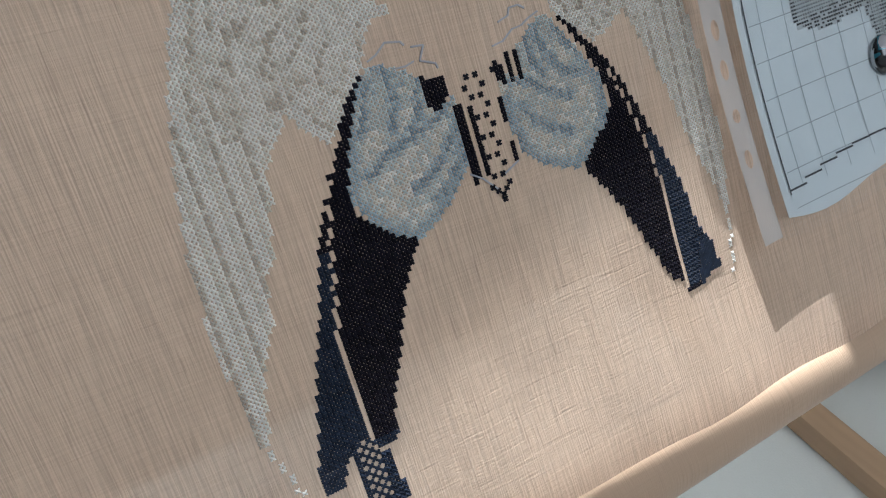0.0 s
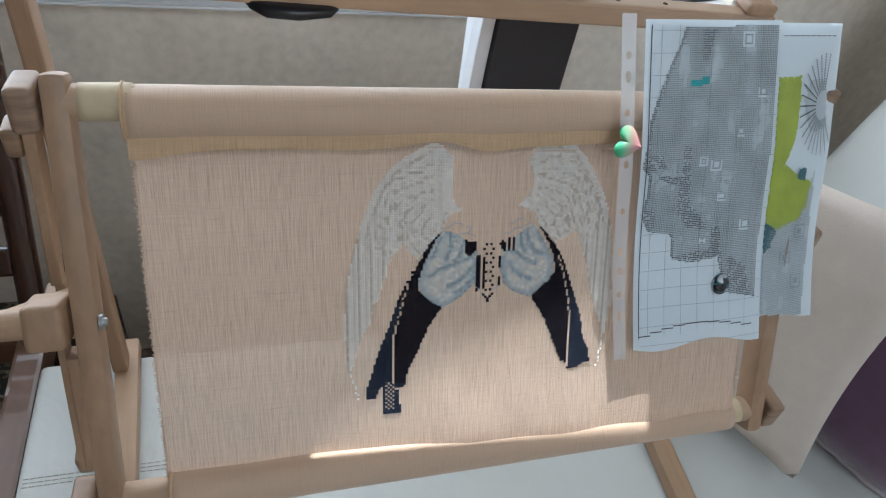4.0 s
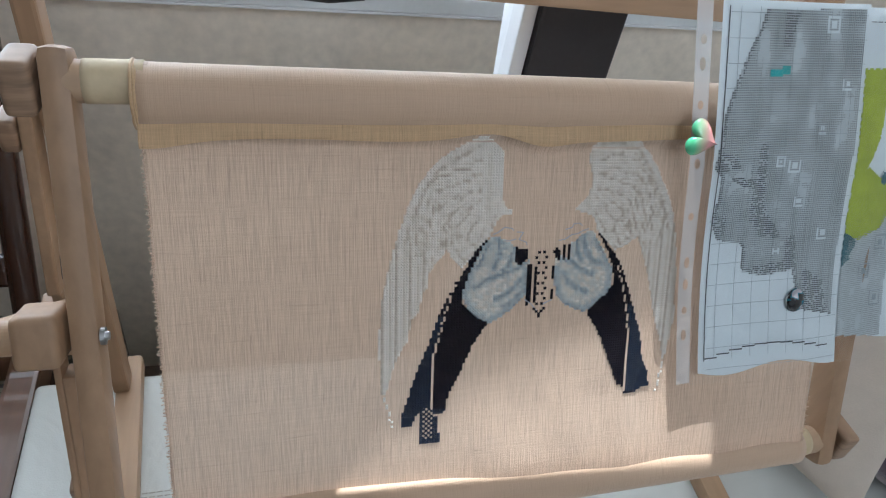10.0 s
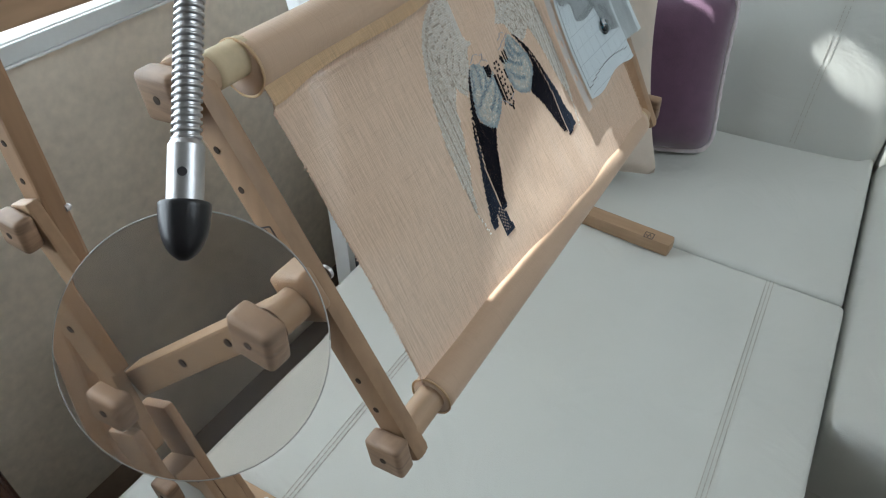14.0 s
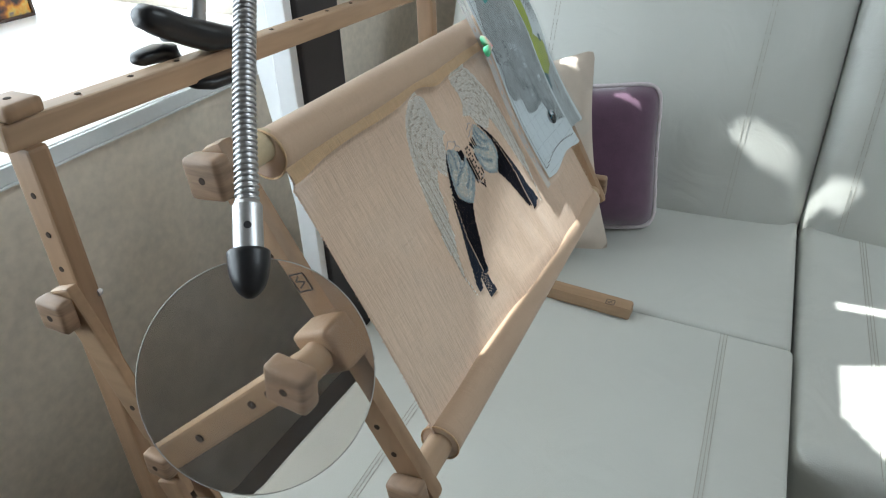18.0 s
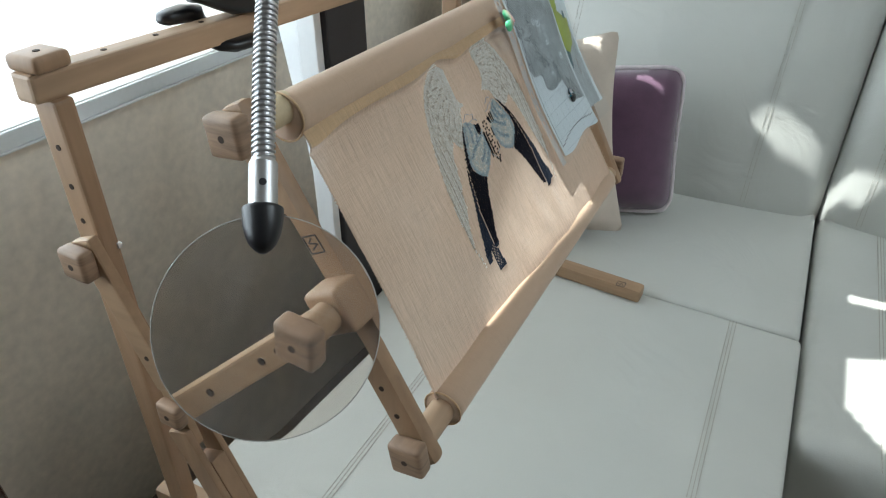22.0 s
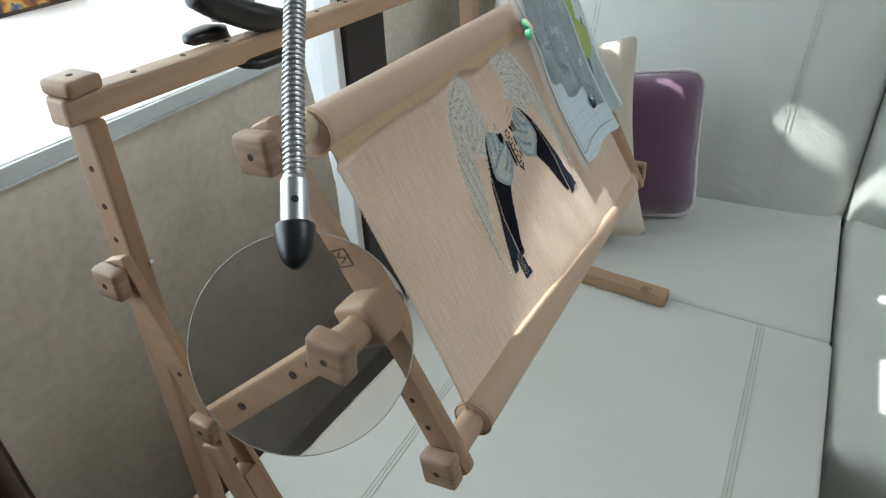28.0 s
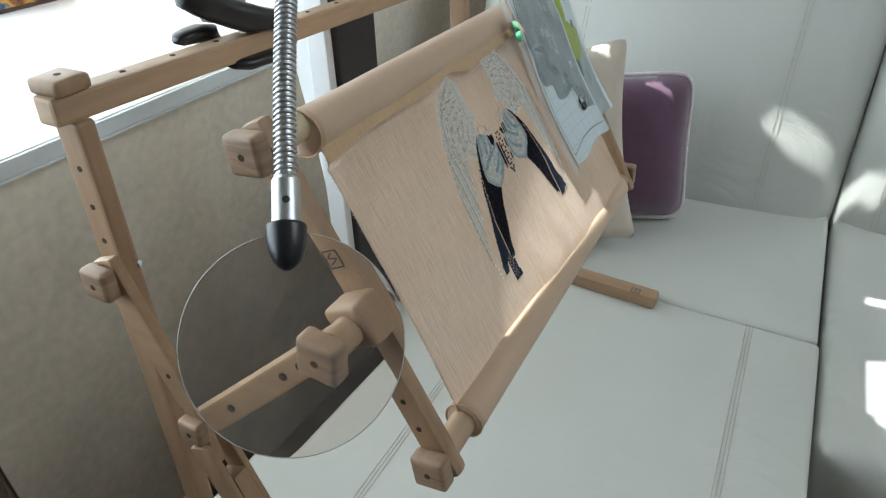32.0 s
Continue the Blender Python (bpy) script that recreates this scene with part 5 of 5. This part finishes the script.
marks("chart_tint", wash, 0.00165, wash_print, "pale grey printed ground", "stuff")
marks("chart_squares", rooms, 0.00175, paper, "blank squares in the chart", "stuff")
marks("chart_symbols", dots, 0.0019, grey_print, "rows of small printed symbols", "stuff")
marks("chart_symbols", dark, 0.0019, ink_print, "dense dark printed symbols", "stuff")
marks("marker_stroke", [(0.072, 0.052, 0.012, 0.005), (0.081, 0.050, 0.008, 0.006)], 0.0021, teal_marker, "teal marker stroke")


def coloured(name, outline, mat, lift, label):
    """Felt pen colouring cell by cell inside an outline, with a slightly ragged edge."""
    us, vs = [p[0] for p in outline], [p[1] for p in outline]
    cells = []
    q = 0.0011
    for a in range(int((max(us) - min(us)) / q) + 2):
        for b in range(int((max(vs) - min(vs)) / q) + 2):
            u, v = min(us) + a * q, min(vs) + b * q
            w = 0.0016 * noise.noise(Vector((u * 260, v * 260, 1)))
            if inside(outline, u + w, v + w):
                cells.append((u, v, q, q))
    return marks(name, cells, lift, mat, label, "stuff")


coloured("coloured_area", [(0.1565, 0.049), (0.180, 0.048), (0.181, 0.069), (0.179, 0.099), (0.174, 0.113), (0.169, 0.126), (0.1565, 0.130)], lime_marker, 0.0012, "lime green felt pen colouring")
coloured("coloured_area", [(0.1565, 0.128), (0.172, 0.124), (0.191, 0.136), (0.206, 0.142), (0.206, 0.165), (0.197, 0.178), (0.172, 0.186), (0.1565, 0.180)], lime_marker, 0.0012, "lime green felt pen colouring")
coloured("coloured_area", [(0.1565, 0.178), (0.172, 0.187), (0.164, 0.202), (0.1565, 0.210)], deep_marker, 0.0013, "dark teal felt pen colouring")
coloured("coloured_area", [(0.188, 0.128), (0.197, 0.128), (0.197, 0.140), (0.188, 0.138)], deep_marker, 0.0014, "dark teal felt pen colouring")
coloured("flower_heart", [(0.191, 0.052), (0.209, 0.050), (0.214, 0.092), (0.197, 0.096), (0.186, 0.070)], wash_print, 0.0011, "grey printed flower heart")
second, wash = [], []
for a in range(94, 128):
    for b in range(58, 163):
        u, v = a * step, b * step
        if not inside(CHART_2, u, v):
            continue
        wash.append((u, v, step, step))
        if noise.noise(Vector((u * 90, v * 60, 8))) > -0.3 and (a % 8 or b % 3):
            second.append((u, v, step * 0.95, step * 0.34))
marks("chart_tint", wash, 0.0010, wash_print, "pale grey printed ground", "stuff")
marks("chart_symbols", second, 0.0014, pale_print, "rows of small printed symbols", "stuff")
squares = []
for cu, cv in ((0.184, 0.214), (0.200, 0.238), (0.200, 0.190)):
    squares += [(cu, cv - 0.006, 0.012, 0.0009), (cu, cv + 0.006, 0.012, 0.0009), (cu - 0.006, cv, 0.0009, 0.012), (cu + 0.006, cv, 0.0009, 0.012), (cu, cv, 0.005, 0.005)]
marks("chart_squares", squares, 0.0016, grid_print, "small printed squares", "stuff")
rays = []
for k in range(19):
    a = radians(80 + 12.5 * k)
    for i in range(14):
        r = 0.008 + 0.0013 * i
        u, v = 0.206 + r * math.cos(a), 0.073 - 1.7 * r * math.sin(a)
        if 0.159 < u < 0.219:
            rays.append((u, v, 0.0013, 0.0010))
marks("drawn_rays", rays, 0.0016, ink_print, "fan of drawn pencil rays", "stuff")
marks("heading_line", [(0.160 + 0.0058 * i, 0.016, 0.0046, 0.0006) for i in range(10)], 0.0014, ink_print, "thin printed line")

# punched strip: milky plastic with holes cut through
HOLES = [(0.030, 0.0031), (0.046, 0.0045), (0.0735, 0.0031), (0.1145, 0.0038), (0.156, 0.0031), (0.193, 0.0045), (0.2105, 0.0045), (0.231, 0.0031), (0.2505, 0.0042)]
bm = bmesh.new()
width = 0.0125
for (v0, r0), (v1, r1) in zip([(0.0, 0.0)] + HOLES, HOLES + [(0.289, 0.0)]):
    # plain stretch between two holes
    a, b = v0 + r0, v1 - r1
    vs = [[bm.verts.new(sheet_point(width * i, a + (b - a) * k / 3, 0.0024)) for i in (0, 0.3, 0.7, 1)] for k in range(4)]
    for p, q in zip(vs, vs[1:]):
        for i in range(3):
            bm.faces.new((p[i], p[i + 1], q[i + 1], q[i]))
for v, r in HOLES:
    for side in (-1, 1):
        pts, edge = [], []
        for k in range(9):
            a = -math.pi / 2 + math.pi * k / 8
            pts.append(bm.verts.new(sheet_point(width / 2 + side * 0.0024 * math.cos(a), v + r * math.sin(a), 0.0024)))
            edge.append(bm.verts.new(sheet_point(width / 2 + side * width / 2, v + r * math.sin(a), 0.0024)))
        for k in range(8):
            bm.faces.new((pts[k], edge[k], edge[k + 1], pts[k + 1]))
strip_film = bpy.data.materials.new("strip_film")
strip_film.use_nodes = True
sn, sl = strip_film.node_tree.nodes, strip_film.node_tree.links
st, sm = sn.new("ShaderNodeBsdfTransparent"), sn.new("ShaderNodeMixShader")
sn["Principled BSDF"].inputs["Base Color"].default_value = (0.82, 0.82, 0.82, 1)
sn["Principled BSDF"].inputs["Roughness"].default_value = 0.3
sm.inputs[0].default_value = 0.55
sl.new(st.outputs[0], sm.inputs[1])
sl.new(sn["Principled BSDF"].outputs[0], sm.inputs[2])
sl.new(sm.outputs[0], sn["Material Output"].inputs[0])
under(part("punched_strip", bm, strip_film, None, "milky punched binding strip"), sleeve)

# ---- magnets ----
minder = thing("needle_minder", "round glass button magnet in black, teal and white on the chart", "magnet", sheet_point(0.110, 0.231, 0.004))


def dome(name, centre, normal, rx, ry, h, mat, parent, label="", heart=False, turn=0.0):
    bm = bmesh.new()
    n = Vector(normal).normalized()
    m = n.to_track_quat("Z", "Y").to_matrix().to_4x4()
    m.translation = centre
    m = m @ pose(0, 0, 0, 0, 0, turn)
    rows = []
    for j in range(9):
        f = math.cos(j / 8 * math.pi / 2) ** (0.7 if heart else 1.0)
        zz = h * math.sin(j / 8 * math.pi / 2)
        row = []
        for k in range(40):
            a = 2 * math.pi * k / 40
            if heart:
                px = 16 * math.sin(a) ** 3 / 16 * rx
                py = (13 * math.cos(a) - 5 * math.cos(2 * a) - 2 * math.cos(3 * a) - math.cos(4 * a)) / 15 * ry
            else:
                px, py = rx * math.cos(a), ry * math.sin(a)
            row.append(bm.verts.new(m @ Vector((px * f, py * f, zz))))
        rows.append(row)
    for a, b in zip(rows, rows[1:]):
        for k in range(40):
            bm.faces.new((a[k], a[(k + 1) % 40], b[(k + 1) % 40], b[k]))
    bmesh.ops.remove_doubles(bm, verts=bm.verts, dist=1e-6)
    return under(part(name, bm, mat, None, label, True), parent)


def glaze_material():
    """Glass over a blotchy print in black, teal and white."""
    m = material("glaze", (0.1, 0.2, 0.25), 0.12, 0.2, 200, 0.0, 600, coat=0.8)
    n, l = m.node_tree.nodes, m.node_tree.links
    v, ramp = n.new("ShaderNodeTexNoise"), n.new("ShaderNodeValToRGB")
    v.inputs["Scale"].default_value, v.inputs["Detail"].default_value = 150.0, 1.0
    l.new(n["Texture Coordinate"].outputs["Object"], v.inputs[0])
    ramp.color_ramp.interpolation = "CONSTANT"
    ramp.color_ramp.elements[0].color = (0.010, 0.012, 0.016, 1)
    ramp.color_ramp.elements[1].position, ramp.color_ramp.elements[1].color = 0.50, (0.04, 0.18, 0.24, 1)
    e = ramp.color_ramp.elements.new(0.57)
    e.color = (0.42, 0.42, 0.46, 1)
    l.new(v.outputs[0], ramp.inputs[0])
    l.new(ramp.outputs[0], n["Principled BSDF"].inputs["Base Color"])
    return m


c = sheet_point(0.110, 0.231, 0.0026)
dome("dome", c, FRONT, 0.0080, 0.0092, 0.0048, glaze_material(), minder)
bm = bmesh.new()
rod(bm, c - FRONT * 0.0006, c + FRONT * 0.0008, 0.0082, 32)
under(part("backing", bm, steel), minder)


def heart_material():
    """Translucent resin running from green to pink."""
    m = material("heart_resin", (0.10, 0.52, 0.28), 0.25, 0.05, 40, 0.0, 300, coat=0.6)
    n, l = m.node_tree.nodes, m.node_tree.links
    g, mp, r = n.new("ShaderNodeTexCoord"), n.new("ShaderNodeSeparateXYZ"), n.new("ShaderNodeMapRange")
    ramp = n.new("ShaderNodeValToRGB")
    l.new(g.outputs["Object"], mp.inputs[0])
    l.new(mp.outputs[0], r.inputs[0])
    r.inputs[1].default_value, r.inputs[2].default_value = 0.291, 0.302
    ramp.color_ramp.elements[0].color, ramp.color_ramp.elements[1].color = (0.10, 0.50, 0.25, 1), (0.62, 0.30, 0.30, 1)
    l.new(r.outputs[0], ramp.inputs[0])
    l.new(ramp.outputs[0], n["Principled BSDF"].inputs["Base Color"])
    n["Principled BSDF"].inputs["Subsurface Weight"].default_value = 0.2
    n["Principled BSDF"].inputs["Subsurface Scale"].default_value = 0.004
    return m


heart = thing("heart_magnet", "glossy green and pink resin heart magnet on the cloth roll", "magnet", (0.31, 0.25, 0.44))
hc = sheet_point(0.0045, 0.0960, 0.0065)
dome("heart", hc, FRONT, 0.0122, 0.0118, 0.0045, heart_material(), heart, "", True, 72)

# ---- dark chair beyond the sofa ----
chair = thing("wooden_chair", "dark varnished wooden chair with a slatted back beside the sofa", "chair", (-0.42, 0.45, STEP))
LEAN = Vector((0.0516, 0.2663, 0.9625))


def back_post(x):
    """A round post that leans back above the seat, with a rounded head."""
    foot = Vector((x, 0.522, -0.03))
    bm = bmesh.new()
    pts = [(x, 0.522, STEP), (x, 0.522, -0.15), foot] + [foot + LEAN * (0.385 * k / 14) for k in range(1, 15)]
    n = len(pts) - 1
    tube(bm, pts, lambda t: 0.0150 if t < 0.9 else 0.0150 * math.sqrt(max(0.04, 1 - ((t - 0.9) / 0.1) ** 2)), 20)
    return under(part("back_post", bm, dark_oak, None, "", True), chair)


def chair_bar(name, a, b, w, d, up=(0, 0, 1), mat=None):
    bm = bmesh.new()
    span(bm, a, b, w, d, up, 0.005)
    return under(part(name, bm, mat or dark_oak), chair)


back_post(-0.242)
back_post(-0.610)
for k in (0.335, 0.255, 0.175, 0.095):
    c = Vector((0, 0.522, -0.03)) + LEAN * k
    chair_bar("back_slat", (-0.600, c.y, c.z), (-0.250 + 0.02 * k, c.y, c.z), 0.012, 0.040, LEAN)
rail_wood = material("rail_wood", (0.115, 0.055, 0.028), 0.3, 0.3, 14, 0.1, 90, stretch=(1, 0.15, 1), coat=0.4)
chair_bar("seat_rail", (-0.2405, 0.51, -0.044), (-0.2405, 0.02, -0.044), 0.034, 0.045, mat=rail_wood)
chair_bar("seat_rail", (-0.612, 0.51, -0.044), (-0.612, 0.02, -0.044), 0.034, 0.045, mat=rail_wood)
chair_bar("seat_rail", (-0.598, 0.505, -0.044), (-0.256, 0.505, -0.044), 0.030, 0.045, mat=rail_wood)
chair_bar("seat_rail", (-0.598, 0.035, -0.044), (-0.256, 0.035, -0.044), 0.030, 0.045, mat=rail_wood)
for x in (-0.2405, -0.612):
    chair_bar("front_leg", (x, 0.035, STEP), (x, 0.035, -0.064), 0.034, 0.034, (0, 1, 0), rail_wood)

# ---- things on the window sill ----


def picture_material():
    """A painted panel in orange, ochre, black and blue."""
    m = material("picture", (0.4, 0.2, 0.05), 0.5, 0.2, 40, 0.02, 300)
    n, l = m.node_tree.nodes, m.node_tree.links
    t, ramp = n.new("ShaderNodeTexNoise"), n.new("ShaderNodeValToRGB")
    t.inputs["Scale"].default_value, t.inputs["Detail"].default_value = 22.0, 3.0
    l.new(n["Texture Coordinate"].outputs["Object"], t.inputs[0])
    ramp.color_ramp.elements[0].position, ramp.color_ramp.elements[0].color = 0.40, (0.015, 0.014, 0.02, 1)
    ramp.color_ramp.elements[1].position, ramp.color_ramp.elements[1].color = 0.47, (0.20, 0.07, 0.03, 1)
    for at, c in ((0.54, (0.62, 0.25, 0.02)), (0.60, (0.60, 0.42, 0.10)), (0.66, (0.05, 0.08, 0.22))):
        e = ramp.color_ramp.elements.new(at)
        e.color = (*c, 1)
    l.new(t.outputs[0], ramp.inputs[0])
    l.new(ramp.outputs[0], n["Principled BSDF"].inputs["Base Color"])
    return m


painted = picture_material()
for x0, x1, z1 in ((0.40, 0.62, 0.44),):
    pic = thing("painting", "small bright orange and black painted panel on the sill", "picture", ((x0 + x1) / 2, 1.45, 0.299), "paintings on the sill")
    bm = bmesh.new()
    box(bm, (x1 - x0 - 0.014, 0.012, z1 - 0.299 - 0.014), Matrix.Translation(((x0 + x1) / 2, 1.45, (z1 + 0.299) / 2)), 0.001)
    under(part("panel", bm, painted), pic)
    for a, b in (((x0, 0.3025), (x1, 0.3025)), ((x0, z1 - 0.003), (x1, z1 - 0.003)), ((x0 + 0.003, 0.306), (x0 + 0.003, z1 - 0.007)), ((x1 - 0.003, 0.306), (x1 - 0.003, z1 - 0.007))):
        bm = bmesh.new()
        span(bm, (a[0], 1.449, a[1]), (b[0], 1.449, b[1]), 0.018, 0.007, (0, 0, 1) if a[1] == b[1] else (1, 0, 0), 0.001)
        under(part("frame", bm, dark_oak), pic)
cable = thing("black_cable", "thin black cable lying on the window sill", "cable", (0.60, 0.806, 0.301))
bm = bmesh.new()
tube(bm, curve_points([(0.40, 0.812, 0.3014), (0.50, 0.805, 0.3014), (0.60, 0.807, 0.3014), (0.70, 0.803, 0.3014), (0.785, 0.82, 0.3014)], 10), 0.0024, 8)
under(part("wire", bm, black_plastic, None, "", True), cable)
